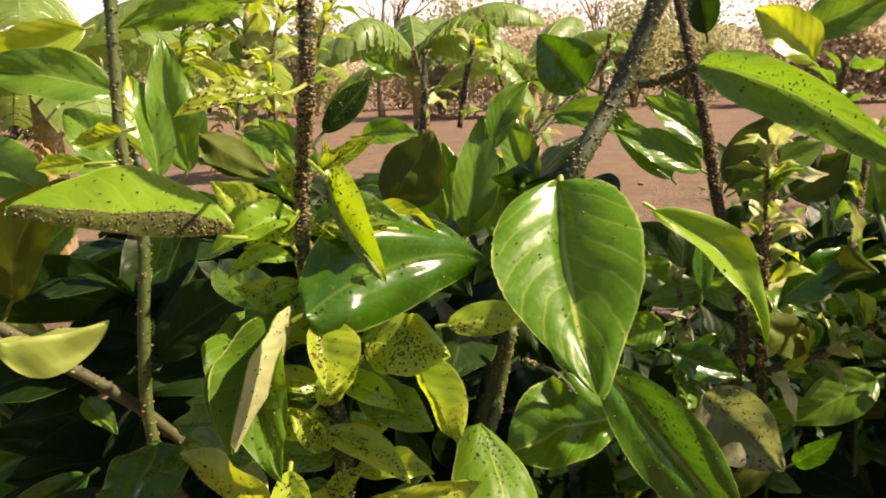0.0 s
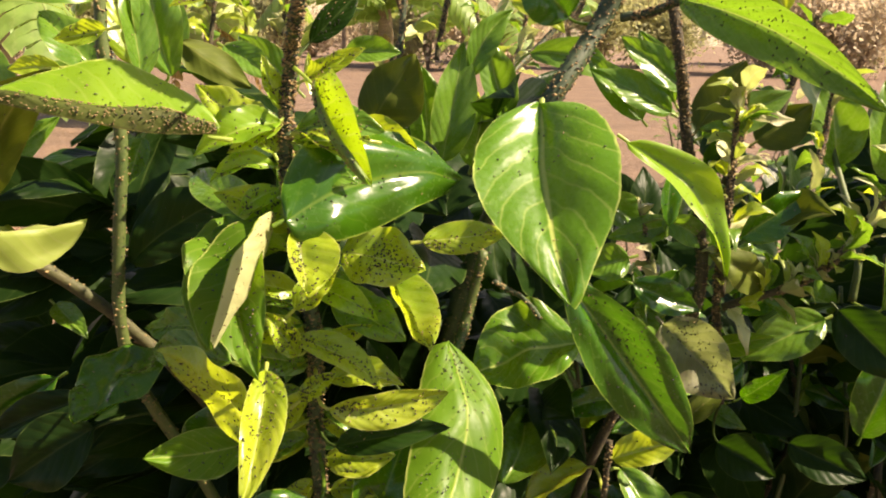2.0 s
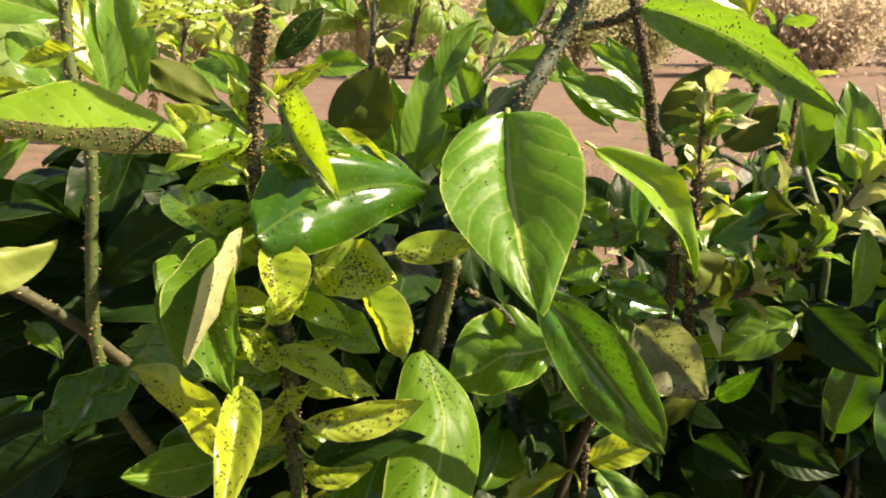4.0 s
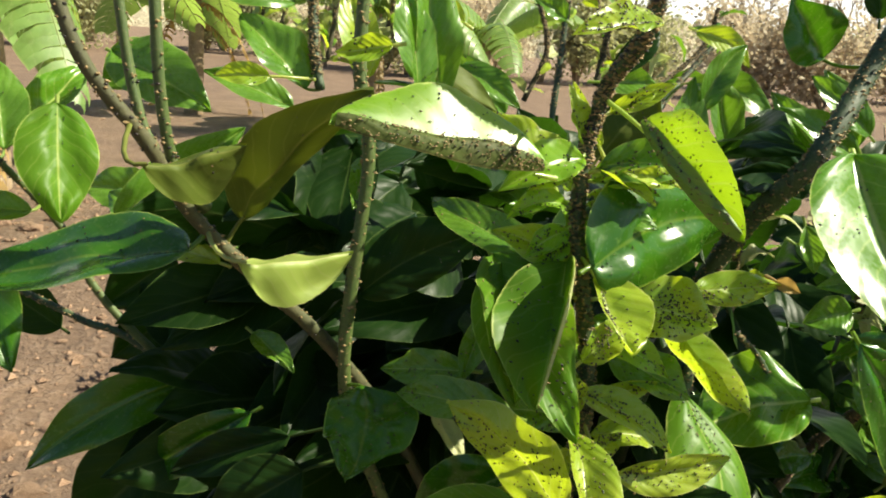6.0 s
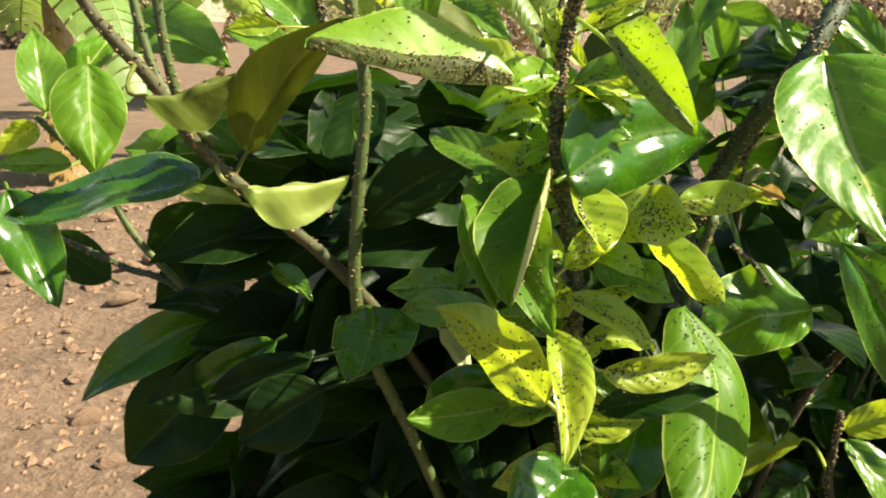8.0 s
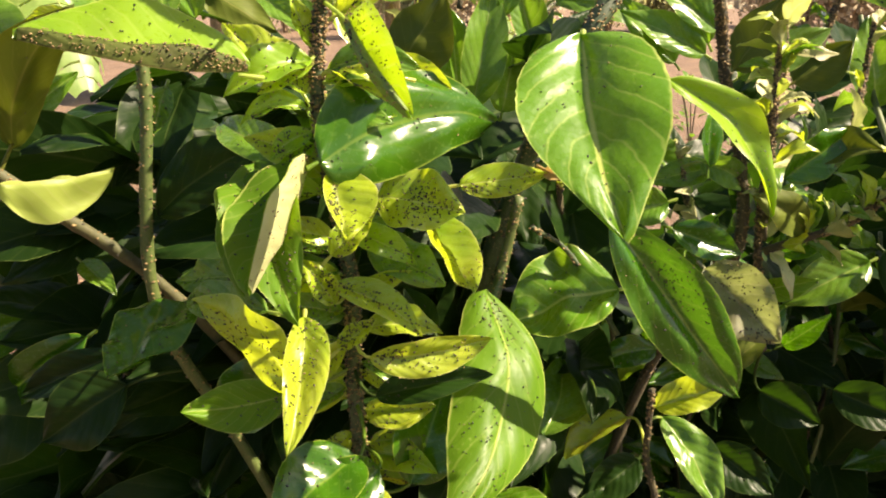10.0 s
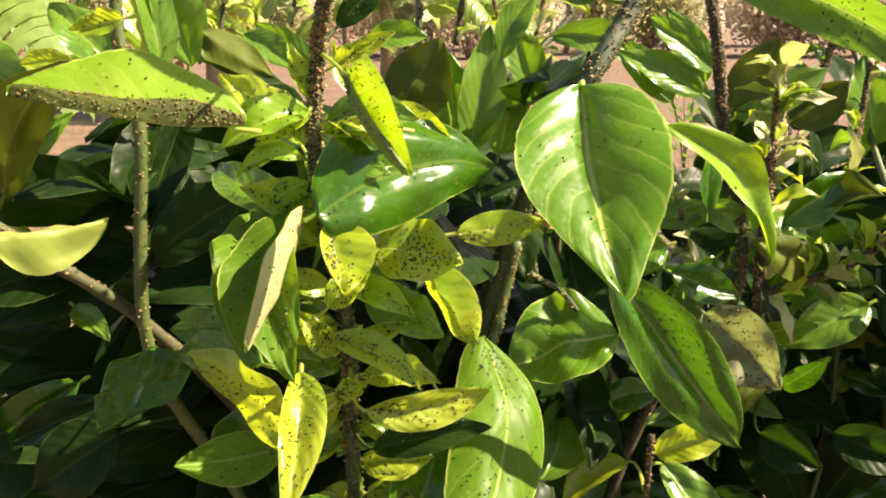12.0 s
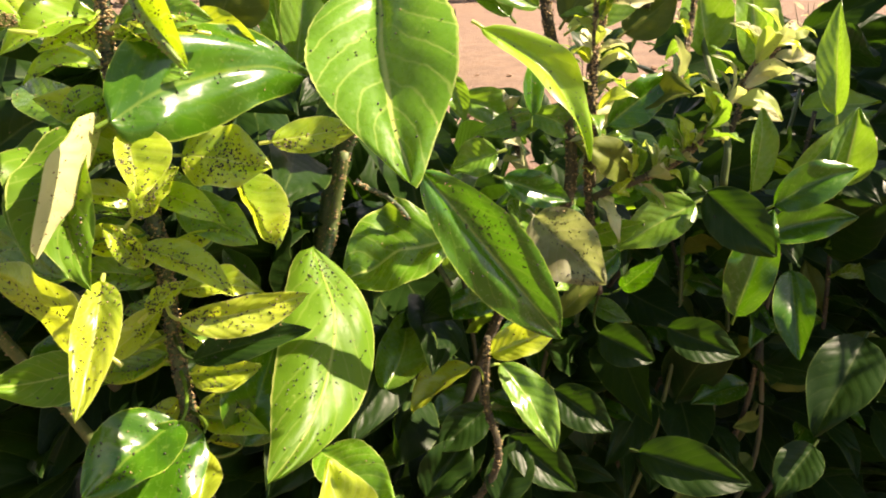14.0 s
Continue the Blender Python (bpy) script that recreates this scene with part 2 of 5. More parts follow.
    for i in range(steps):
        for j in range(6):
            a, b = k0 + i * 6 + j, k0 + i * 6 + (j + 1) % 6
            faces.append((a, b, b + 6, a + 6))
    return verts, faces, uvs, at


GRAIN = [(1, 0, 0), (-1, 0, 0), (0, 1, 0), (0, -1, 0), (0, 0, 1), (0, 0, -1)]
GRAIN_FACES = [(0, 2, 4), (2, 1, 4), (1, 3, 4), (3, 0, 4), (2, 0, 5), (1, 2, 5), (3, 1, 5), (0, 3, 5)]


def grains(spots, rng, small, large):
    """Small rounded grains at the given places: vertices and faces."""
    verts, faces = [], []
    for p in spots:
        r, t = rng.uniform(small, large), rng.uniform(0, 6.28)
        c, s, k = math.cos(t), math.sin(t), len(verts)
        for x, y, z in GRAIN:
            x, y, z = x * r * 1.5, y * r * 0.8, z * r * 0.7
            verts.append((p[0] + c * x - s * y, p[1] + s * x + c * y, p[2] + z))
        faces += [tuple(k + i for i in f) for f in GRAIN_FACES]
    return verts, faces


# ---- ground ----
def ground_height(x, y):
    near = math.exp(-((x * x + y * y) / 60.0))
    return (0.05 * noise.noise((x * 0.7, y * 0.7, 3.0)) + 0.025 * noise.noise((x * 2.6, y * 2.6, 9.0)) + 0.012 * noise.noise((x * 7, y * 7, 5.0))) * (0.25 + 0.75 * near) - 0.03


def build_ground():
    xs = sorted({round(s * v, 3) for v in [0.09 * i for i in range(0, 56)] + [5.0 * 1.22 ** i for i in range(1, 22)] for s in (-1, 1)})
    ys = sorted({round(v, 3) for v in [-300, -120, -50, -20, -10, -5, -3] + [-2 + 0.09 * i for i in range(0, 90)] + [6.1 * 1.2 ** i for i in range(1, 24)]})
    verts = [(x, y, ground_height(x, y)) for y in ys for x in xs]
    n = len(xs)
    faces = [(j * n + i, j * n + i + 1, (j + 1) * n + i + 1, (j + 1) * n + i) for j in range(len(ys) - 1) for i in range(n - 1)]
    ob = mesh_part("ground", verts, faces, SOIL, None, label="dry reddish brown tilled soil with clods", kind="structure")
    return ob


build_ground()


# pale haze low over the far horizon
def build_backdrop():
    k = Nodes("haze")
    k.end(k.add("ShaderNodeEmission", Color=(1.0, 0.97, 0.90), Strength=0.62))
    n, verts, faces = 32, [], []
    for i in range(n + 1):
        t = radians(30 + 120 * i / n)
        for z in (-1.0, 26.0):
            verts.append((90 * math.cos(t), 90 * math.sin(t), z))
    faces = [(2 * i, 2 * i + 1, 2 * i + 3, 2 * i + 2) for i in range(n)]
    mesh_part("backdrop", verts, faces, k.mat, None, label="white hazy sky low over the horizon", kind="structure")


build_backdrop()


# brown wooded rise beyond the scrub
def build_far_rise():
    rng = random.Random(21)
    n, verts, faces = 260, [], []
    for i in range(n + 1):
        t = radians(35 + 110 * i / n)
        h = 3.0 + 1.3 * noise.noise((i * 0.05, 2.0, 0.0)) + 0.7 * noise.noise((i * 0.31, 5.0, 0.0)) + rng.uniform(-0.15, 0.25)
        for k, z in enumerate((-1.0, h * 0.55, h)):
            d = 58 + 3.0 * k + rng.uniform(-0.5, 0.5)
            verts.append((d * math.cos(t), d * math.sin(t), z))
    for i in range(n):
        for k in range(2):
            a = 3 * i + k
            faces.append((a, a + 1, a + 4, a + 3))
    mesh_part("backdrop", verts, faces, FAR_WOOD, None, label="brown wooded rise beyond the dry scrub", kind="structure")


build_far_rise()


# ---- the citrus bush ----
bush = thing("citrus_bush", (0.02, 0.48, ground_height(0.02, 0.48)), "young citrus bush with glossy leaves and twigs crusted with dark specks", "bush")
OFF = bush.location.copy()
leaf_count = [0]


TWIG_POINTS = []


def leaf(base, tip, normal, width, fl, fr, bow, bend, wave, material, specks=0, nl=1.0, nr=1.0, tip_taper=0.8, broad=0.82, calm=1.0, lip=0, lip_material=None, crust=0, dome=0.0):
    """One leaf of the bush from its base to its tip, with its upper side towards normal."""
    leaf_count[0] += 1
    seed = leaf_count[0]
    base, tip = Vector(base), Vector(tip)
    L = (tip - base).length
    a = (tip - base) / L
    n = Vector(normal)
    n = (n - a * n.dot(a)).normalized()
    m = Matrix((( *a,), (*n.cross(a),), (*n,))).transposed()
    join = None
    if TWIG_POINTS:
        near = min(TWIG_POINTS, key=lambda q: (q - base).length)
        if (near - base).length < 0.032 and (near - base).dot(a) < 0.4 * (near - base).length:
            join = m.transposed() @ (near - base)
    verts, faces, uvs, at = blade(L, width, fl, fr, bow, bend, wave, seed, ns=44 if calm < 1 else 28, nu=6 if calm < 1 else 5, tip=tip_taper, nl=nl, nr=nr, broad=broad, join=join, calm=calm, dome=dome)
    ob = mesh_part("leaf", verts, faces, material, bush, uvs)
    ob.matrix_local = Matrix.Translation(base - OFF) @ m.to_4x4()
    if lip:
        underside(ob, at, lip, lip_material, crust, seed)
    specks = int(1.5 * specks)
    # black grains stand for aphids, pale ones for their cast skins
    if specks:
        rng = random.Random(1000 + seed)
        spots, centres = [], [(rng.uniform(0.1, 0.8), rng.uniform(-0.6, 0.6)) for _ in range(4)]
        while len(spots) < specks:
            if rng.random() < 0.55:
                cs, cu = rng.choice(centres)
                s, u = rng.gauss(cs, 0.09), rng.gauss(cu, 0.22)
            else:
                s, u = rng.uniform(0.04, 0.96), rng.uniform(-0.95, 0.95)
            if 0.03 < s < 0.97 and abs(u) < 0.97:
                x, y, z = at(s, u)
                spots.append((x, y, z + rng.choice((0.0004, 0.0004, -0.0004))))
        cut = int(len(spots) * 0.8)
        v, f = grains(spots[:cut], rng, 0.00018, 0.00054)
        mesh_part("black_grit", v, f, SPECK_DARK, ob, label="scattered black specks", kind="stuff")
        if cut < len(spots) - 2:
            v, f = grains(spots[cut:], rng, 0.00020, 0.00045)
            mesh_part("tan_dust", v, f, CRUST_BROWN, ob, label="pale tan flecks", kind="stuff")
    return ob


def underside(ob, at, side, material, crust, seed):
    """The duller lower face of one folded leaf half, with a crust of grains on it."""
    rng = random.Random(3000 + seed)

    def below(s, u, gap):
        e = 0.004
        p = Vector(at(s, u))
        n = (Vector(at(s + e, u)) - p).cross(Vector(at(s, u - e)) - p)
        return p - n.normalized() * gap

    verts, faces, uvs = [], [], []
    ns, nu = 40, 5
    for i in range(ns + 1):
        for j in range(nu + 1):
            s, u = 0.01 + 0.97 * i / ns, side * (0.004 + 0.99 * j / nu)
            verts.append(tuple(below(s, u, 0.0004)))
            uvs.append((0.5 + u / 2, s))
    for i in range(ns):
        for j in range(nu):
            a = i * (nu + 1) + j
            faces.append((a, a + 1, a + nu + 2, a + nu + 1))
    mesh_part("underside", verts, faces, material, ob, uvs, "dull pale lower face")
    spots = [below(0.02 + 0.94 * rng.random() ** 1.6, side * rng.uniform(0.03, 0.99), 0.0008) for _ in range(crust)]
    # black grains stand for aphids, tan ones for crust
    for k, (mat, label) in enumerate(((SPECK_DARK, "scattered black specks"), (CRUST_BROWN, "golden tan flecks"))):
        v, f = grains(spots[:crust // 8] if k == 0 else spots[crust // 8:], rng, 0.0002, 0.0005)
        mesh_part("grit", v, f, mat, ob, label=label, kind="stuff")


def smooth_path(points, per=8):
    pts = [Vector(p) for p in points]
    pts = [pts[0] * 2 - pts[1]] + pts + [pts[-1] * 2 - pts[-2]]
    out = []
    for i in range(1, len(pts) - 2):
        p0, p1, p2, p3 = pts[i - 1:i + 3]
        for k in range(per):
            t = k / per
            out.append(0.5 * (2 * p1 + (p2 - p0) * t + (2 * p0 - 5 * p1 + 4 * p2 - p3) * t * t + (3 * p1 - p0 - 3 * p2 + p3) * t ** 3))
    return out + [pts[-2]]


def tube(points, r0, r1, sides=10, rough=0.06, seed=0):
    """A knobbly tapering tube: vertices, faces, and the frame at each ring."""
    rng = random.Random(seed)
    verts, faces, rings = [], [], []
    n = len(points)
    side = Vector((1, 0.2, 0.1))
    for i, p in enumerate(points):
        d = (points[min(i + 1, n - 1)] - points[max(i - 1, 0)]).normalized()
        side = (side - d * side.dot(d)).normalized()
        up = d.cross(side)
        r = r0 + (r1 - r0) * i / (n - 1)
        rings.append((p, side.copy(), up, r))
        for j in range(sides):
            t = 6.2832 * j / sides
            k = r * (1 + rng.uniform(-rough, rough))
            verts.append(p + side * math.cos(t) * k + up * math.sin(t) * k)
    for i in range(n - 1):
        for j in range(sides):
            a, b = i * sides + j, i * sides + (j + 1) % sides
            faces.append((a, b, b + sides, a + sides))
    faces.append(tuple(range(sides))[::-1])
    faces.append(tuple(range((n - 1) * sides, n * sides)))
    return verts, faces, rings


def twig(points, r0, r1, material, crust):
    """One branch of the bush with a crust of grains along it."""
    leaf_count[0] += 1
    rng = random.Random(5000 + leaf_count[0])
    verts, faces, rings = tube(smooth_path([Vector(p) - OFF for p in points]), r0, r1, 10, 0.10, leaf_count[0])
    ob = mesh_part("branch", verts, faces, material, bush)
    TWIG_POINTS.extend(ring[0] + OFF for ring in rings[::2])
    # dark grains stand for aphids among the brown crust
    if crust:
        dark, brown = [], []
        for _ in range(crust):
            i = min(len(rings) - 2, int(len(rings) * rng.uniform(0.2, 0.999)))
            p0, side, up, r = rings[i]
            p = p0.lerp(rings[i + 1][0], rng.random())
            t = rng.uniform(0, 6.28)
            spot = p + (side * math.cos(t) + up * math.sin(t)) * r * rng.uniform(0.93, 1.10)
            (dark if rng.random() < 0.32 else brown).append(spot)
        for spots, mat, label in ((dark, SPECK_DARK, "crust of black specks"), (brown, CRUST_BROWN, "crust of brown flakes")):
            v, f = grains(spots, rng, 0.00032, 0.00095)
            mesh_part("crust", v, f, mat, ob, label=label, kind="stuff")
    return ob


def flush(points, count, size, material):
    """A thin young shoot with small curled leaves all along it."""
    leaf_count[0] += 1
    rng = random.Random(9000 + leaf_count[0])
    twig(points, 0.0020, 0.0012, BARK_BROWN, 800)
    path = smooth_path(points)
    count = int(1.2 * count)
    for i in range(count):
        k = min(len(path) - 2, int(len(path) * (i + rng.random()) / count))
        d = (path[k + 1] - path[k]).normalized()
        out = Vector((rng.uniform(-1, 1), rng.uniform(-1, 0.8), rng.uniform(-0.3, 0.7)))
        out = (out - d * out.dot(d)).normalized()
        way = (out + d * rng.uniform(-0.1, 0.7)).normalized()
        L = size * rng.uniform(0.45, 1.25)
        base = path[k] + way * 0.003
        n = (d - way * d.dot(way)) + Vector((rng.uniform(-0.9, 0.9), rng.uniform(-1.2, 0.2), rng.uniform(0, 0.6)))
        leaf(base, base + way * L, n, L * rng.uniform(0.40, 0.58), rng.uniform(10, 35), rng.uniform(10, 35), rng.uniform(0.02, 0.30), rng.uniform(-0.2, 0.2), 0.16, rng.choice((LEAF_PALE, LEAF_CREAM, LEAF_BUD, LEAF_BUD, LEAF_YOUNG, LEAF_GREEN)) if material == LEAF_YOUNG else material, rng.choice((0, 3, 6)))


# -- placed leaves --
twig([(-0.0207, 0.3800, 0.3330), (-0.0406, 0.3324, 0.5052), (-0.0476, 0.3219, 0.6098), (-0.0466, 0.3124, 0.6663), (-0.0566, 0.3192, 0.7310), (-0.0536, 0.3160, 0.7732), (-0.0466, 0.2922, 0.8003), (-0.0425, 0.2877, 0.8575)], 0.0034, 0.0022, BARK_GREY, 3800)
twig([(-0.0508, 0.4029, 0.4021), (-0.1107, 0.3748, 0.5634), (-0.1377, 0.3553, 0.6444), (-0.1332, 0.3591, 0.7385), (-0.1389, 0.3615, 0.7772), (-0.1374, 0.3655, 0.8472)], 0.0030, 0.0026, BARK_GREEN, 640)
twig([(-0.0009, 0.4443, 0.4303), (0.0092, 0.4218, 0.6014), (0.0342, 0.3962, 0.7026), (0.0493, 0.3603, 0.7503), (0.0771, 0.3765, 0.7914), (0.0975, 0.3802, 0.8339), (0.1105, 0.3799, 0.8566)], 0.0050, 0.0040, BARK_GREY, 1700)
twig([(0.0854, 0.3750, 0.7935), (0.0963, 0.3693, 0.7954), (0.1053, 0.3536, 0.8006)], 0.0021, 0.0016, BARK_GREY, 240)
twig([(0.0591, 0.4522, 0.3799), (0.1092, 0.4402, 0.5606), (0.1429, 0.4030, 0.6516), (0.1366, 0.4278, 0.7397), (0.1272, 0.4187, 0.7777), (0.1180, 0.4381, 0.8415)], 0.0032, 0.0026, BARK_BROWN, 1680)
# darkened bark stands for the shade along this branch
twig([(-0.0109, 0.4421, 0.3803), (-0.1008, 0.3907, 0.5828), (-0.1407, 0.3637, 0.6530), (-0.1716, 0.3373, 0.6932), (-0.1936, 0.3195, 0.7220), (-0.2046, 0.3027, 0.7488), (-0.2206, 0.2888, 0.7764), (-0.2325, 0.2856, 0.8176)], 0.0032, 0.0021, BARK_SHADED, 280)
twig([(-0.1906, 0.3265, 0.7217), (-0.2056, 0.3321, 0.7355), (-0.2176, 0.3334, 0.7644), (-0.2286, 0.3369, 0.8454)], 0.0021, 0.0018, BARK_GREEN, 160)
twig([(-0.1886, 0.3216, 0.7239), (-0.1976, 0.3151, 0.7362), (-0.2026, 0.3106, 0.7704), (-0.2066, 0.3124, 0.8564)], 0.0021, 0.0018, BARK_GREEN, 160)
twig([(-0.0309, 0.4447, 0.4403), (-0.2337, 0.4254, 0.6261), (-0.2775, 0.4249, 0.6891), (-0.3014, 0.4146, 0.7216)], 0.0024, 0.0016, BARK_GREEN, 120)
twig([(-0.0608, 0.4364, 0.4807), (-0.2319, 0.4427, 0.6133), (-0.2771, 0.4513, 0.6319), (-0.3126, 0.4578, 0.6453), (-0.3552, 0.4652, 0.6598)], 0.0022, 0.0014, BARK_GREY, 240)
twig([(0.0292, 0.4322, 0.3808), (0.0917, 0.3657, 0.5066), (0.0894, 0.3594, 0.5590), (0.0902, 0.3587, 0.5942)], 0.0022, 0.0014, BARK_BROWN, 320)
twig([(0.1616, 0.4044, 0.5927), (0.1535, 0.4050, 0.6536), (0.1532, 0.4019, 0.7068), (0.1609, 0.4182, 0.7575)], 0.0021, 0.0014, BARK_BROWN, 1200)
twig([(0.1560, 0.4027, 0.6479), (0.1941, 0.3928, 0.6660), (0.2139, 0.3873, 0.6892), (0.2463, 0.3961, 0.7285)], 0.0021, 0.0013, BARK_BROWN, 1200)
twig([(0.0191, 0.4422, 0.3803), (0.0079, 0.3624, 0.5931), (0.0201, 0.3797, 0.6490), (0.0277, 0.3800, 0.6840)], 0.0030, 0.0024, BARK_GREEN, 240)
twig([(0.0739, 0.3662, 0.6189), (0.0529, 0.3772, 0.6552), (0.0312, 0.3626, 0.6741)], 0.0014, 0.0010, BARK_GREY, 100)
twig([(-0.0182, 0.5711, 0.7362), (-0.0145, 0.5811, 0.7759), (-0.0110, 0.5921, 0.8191)], 0.0022, 0.0018, BARK_GREY, 480)
twig([(0.0442, 0.5678, 0.7438), (0.0838, 0.6240, 0.7729), (0.1268, 0.6522, 0.8152)], 0.0024, 0.0018, BARK_GREY, 640)
twig([(-0.1586, 0.4336, 0.7606), (-0.1626, 0.4387, 0.7785), (-0.1647, 0.4456, 0.8045)], 0.0024, 0.0021, BARK_GREY, 560)
twig([(0.2518, 0.4491, 0.6363), (0.2558, 0.4594, 0.6681), (0.2677, 0.5282, 0.7183), (0.2635, 0.5433, 0.7605)], 0.0024, 0.0016, BARK_GREEN, 0)
leaf((0.0429, 0.3179, 0.7586), (0.0458, 0.2488, 0.6992), (-0.57, -0.55, 0.61), 0.0557, -6, 42, 0.019, 0.028, 0.012, LEAF_FRESH, 45, 1.03, 0.97, 0.8, 0.78, 0.3, dome=0.24)
leaf((0.0550, 0.3111, 0.6900), (0.1150, 0.3200, 0.6092), (0.12, -0.96, 0.06), 0.0348, 23, 19, -0.003, 0.000, 0.05, LEAF_RICH, 140, 1.00, 1.00, 0.3, 0.95, 0.3)
leaf((-0.0761, 0.2909, 0.7498), (-0.1443, 0.2700, 0.7624), (0.18, -0.01, 0.98), 0.0356, 112, 45, -0.053, -0.055, 0.04, LEAF_LIME, 50, 0.49, 1.51, 0.3, 0.95, 0.3, -1, LEAF_DULL, 420, 0.26)
leaf((-0.0609, 0.3174, 0.7393), (-0.0912, 0.3227, 0.7646), (0.49, -0.87, 0.73), 0.0206, 24, 24, 0.03, 0, 0.17, LEAF_YOUNG, 140, 1.0, 1.0, 0.6, 0.82)
# pale lower face, made cream to include the sun on the rolled half
leaf((-0.0606, 0.3110, 0.7145), (-0.0764, 0.2633, 0.6793), (-0.09, -0.57, 0.82), 0.0310, 76, 12, -0.076, -0.017, 0.1, LEAF_SATIN, 70, 1.55, 1.45, 0.3, 0.85, 0.3, -1, LEAF_CREAM, 60)
leaf((-0.0422, 0.3037, 0.7661), (-0.0208, 0.2592, 0.7370), (-0.35, -0.63, 0.70), 0.0299, 42, 98, 0.023, 0.077, 0.05, LEAF_LIME, 160, 1.27, 0.73, 0.25, 0.85, 0.3, 1, LEAF_MATT, 60)
leaf((-0.0547, 0.2979, 0.7163), (0.0126, 0.3541, 0.7217), (0.50, -0.65, 0.57), 0.0444, 3, -20, 0.084, -0.082, 0.12, LEAF_DEEP, 40, 1.13, 0.87, 0.35, 0.7, 0.3)
leaf((-0.0026, 0.3359, 0.6996), (0.0342, 0.3381, 0.7035), (0.02, -0.95, 0.31), 0.0146, -5, -4, -0.039, -0.001, 0.08, LEAF_YOUNG, 70, 1.00, 1.00, 0.4, 0.85, 0.3)
leaf((-0.0353, 0.3207, 0.6990), (-0.0017, 0.3096, 0.6945), (0.00, -0.92, 0.57), 0.0282, 20, 20, 0.03, 0, 0.272, LEAF_YOUNG, 260, 1.0, 1.0, 0.6, 0.82)
leaf((-0.0509, 0.3041, 0.7123), (-0.0441, 0.2751, 0.6938), (0.13, -0.51, 0.85), 0.0208, 19, 26, -0.046, -0.005, 0.05, LEAF_YOUNG, 110, 1.39, 0.61, 0.3, 0.85, 0.3)
leaf((-0.0186, 0.3303, 0.6882), (-0.0007, 0.2761, 0.6734), (0.41, -0.11, 0.90), 0.0249, 37, 56, -0.077, -0.017, 0.05, LEAF_YOUNG, 130, 1.19, 0.81, 0.4, 0.85, 0.3)
leaf((-0.0390, 0.3207, 0.6794), (-0.0095, 0.3054, 0.6664), (0.01, -0.86, 0.72), 0.0211, 20, 20, 0.01, 0, 0.34, LEAF_GREEN, 45, 1.0, 1.0, 0.6, 0.82)
leaf((-0.0522, 0.3023, 0.6685), (-0.0188, 0.2926, 0.6511), (0.12, -0.75, 0.65), 0.0139, 19, 18, -0.009, -0.086, 0.08, LEAF_YOUNG, 90, 1.11, 0.89, 0.6, 0.8, 0.3)
leaf((-0.0615, 0.2738, 0.6378), (-0.1013, 0.2881, 0.6700), (-0.44, -0.88, -0.15), 0.0325, -9, 12, 0.007, 0.076, 0.1, LEAF_YOUNG, 150, 0.86, 1.14, 0.35, 0.8, 0.3)
leaf((-0.0768, 0.2966, 0.6607), (-0.1166, 0.3298, 0.6535), (-0.36, -0.67, 0.67), 0.0178, 20, 20, 0.04, 0, 0.102, LEAF_GREEN, 30, 1.0, 1.0, 0.6, 0.82)
leaf((-0.0606, 0.2774, 0.6650), (-0.0615, 0.2293, 0.6382), (0.23, -0.48, 0.85), 0.0193, 36, 35, 0.052, -0.024, 0.04, LEAF_YOUNG, 90, 1.12, 0.88, 0.4, 0.9, 0.3)
leaf((-0.0389, 0.2892, 0.6439), (0.0078, 0.3023, 0.6457), (0.27, -0.96, 0.06), 0.0169, 20, 15, -0.011, 0.045, 0.05, LEAF_YOUNG, 120, 0.94, 1.06, 0.3, 0.85, 0.3)
leaf((-0.0375, 0.2999, 0.6226), (0.0085, 0.2963, 0.6328), (-0.20, -0.75, 0.63), 0.0165, 24, 24, 0.04, 0, 0.03, LEAF_SHADED, 22, 1.0, 1.0, 0.6, 0.82)
leaf((-0.0721, 0.3013, 0.6239), (-0.1129, 0.2954, 0.6203), (0.10, -0.91, 0.40), 0.0212, 8, 11, -0.142, -0.041, 0.05, LEAF_SATIN, 30, 1.01, 0.99, 0.35, 0.85, 0.3)
leaf((-0.0840, 0.3313, 0.7103), (-0.0612, 0.2663, 0.6665), (-0.05, -0.57, 0.82), 0.0354, 30, 30, 0.03, 0.03, 0.34, LEAF_SATIN, 100, 1.0, 1.0, 0.6, 0.82)
leaf((-0.0900, 0.3246, 0.6659), (-0.1234, 0.3417, 0.6581), (-0.22, -0.84, 0.53), 0.0164, 16, 16, 0.03, 0, 0.272, LEAF_GREEN, 22, 1.0, 1.0, 0.6, 0.82)
leaf((-0.0639, 0.3256, 0.7119), (-0.1055, 0.3769, 0.7214), (-0.36, -0.60, 0.78), 0.0190, 16, 16, 0.07, -0.07, 0.102, LEAF_GREEN, 37, 1.0, 1.0, 0.6, 0.82)
# kept near black to paint in the shade on this leaf
leaf((-0.1338, 0.3611, 0.6828), (-0.0833, 0.3533, 0.7148), (-0.28, -0.93, 0.22), 0.0287, 8, 6, -0.010, -0.065, 0.03, LEAF_SHADED, 10, 1.10, 0.90, 0.5, 0.85, 0.3)
leaf((-0.1735, 0.2990, 0.7113), (-0.1365, 0.3212, 0.7113), (-0.37, 0.61, -0.70), 0.0321, 42, 48, 0.055, -0.018, 0.03, LEAF_PALE, 0, 1.06, 0.94, 0.2, 1, 0.3)
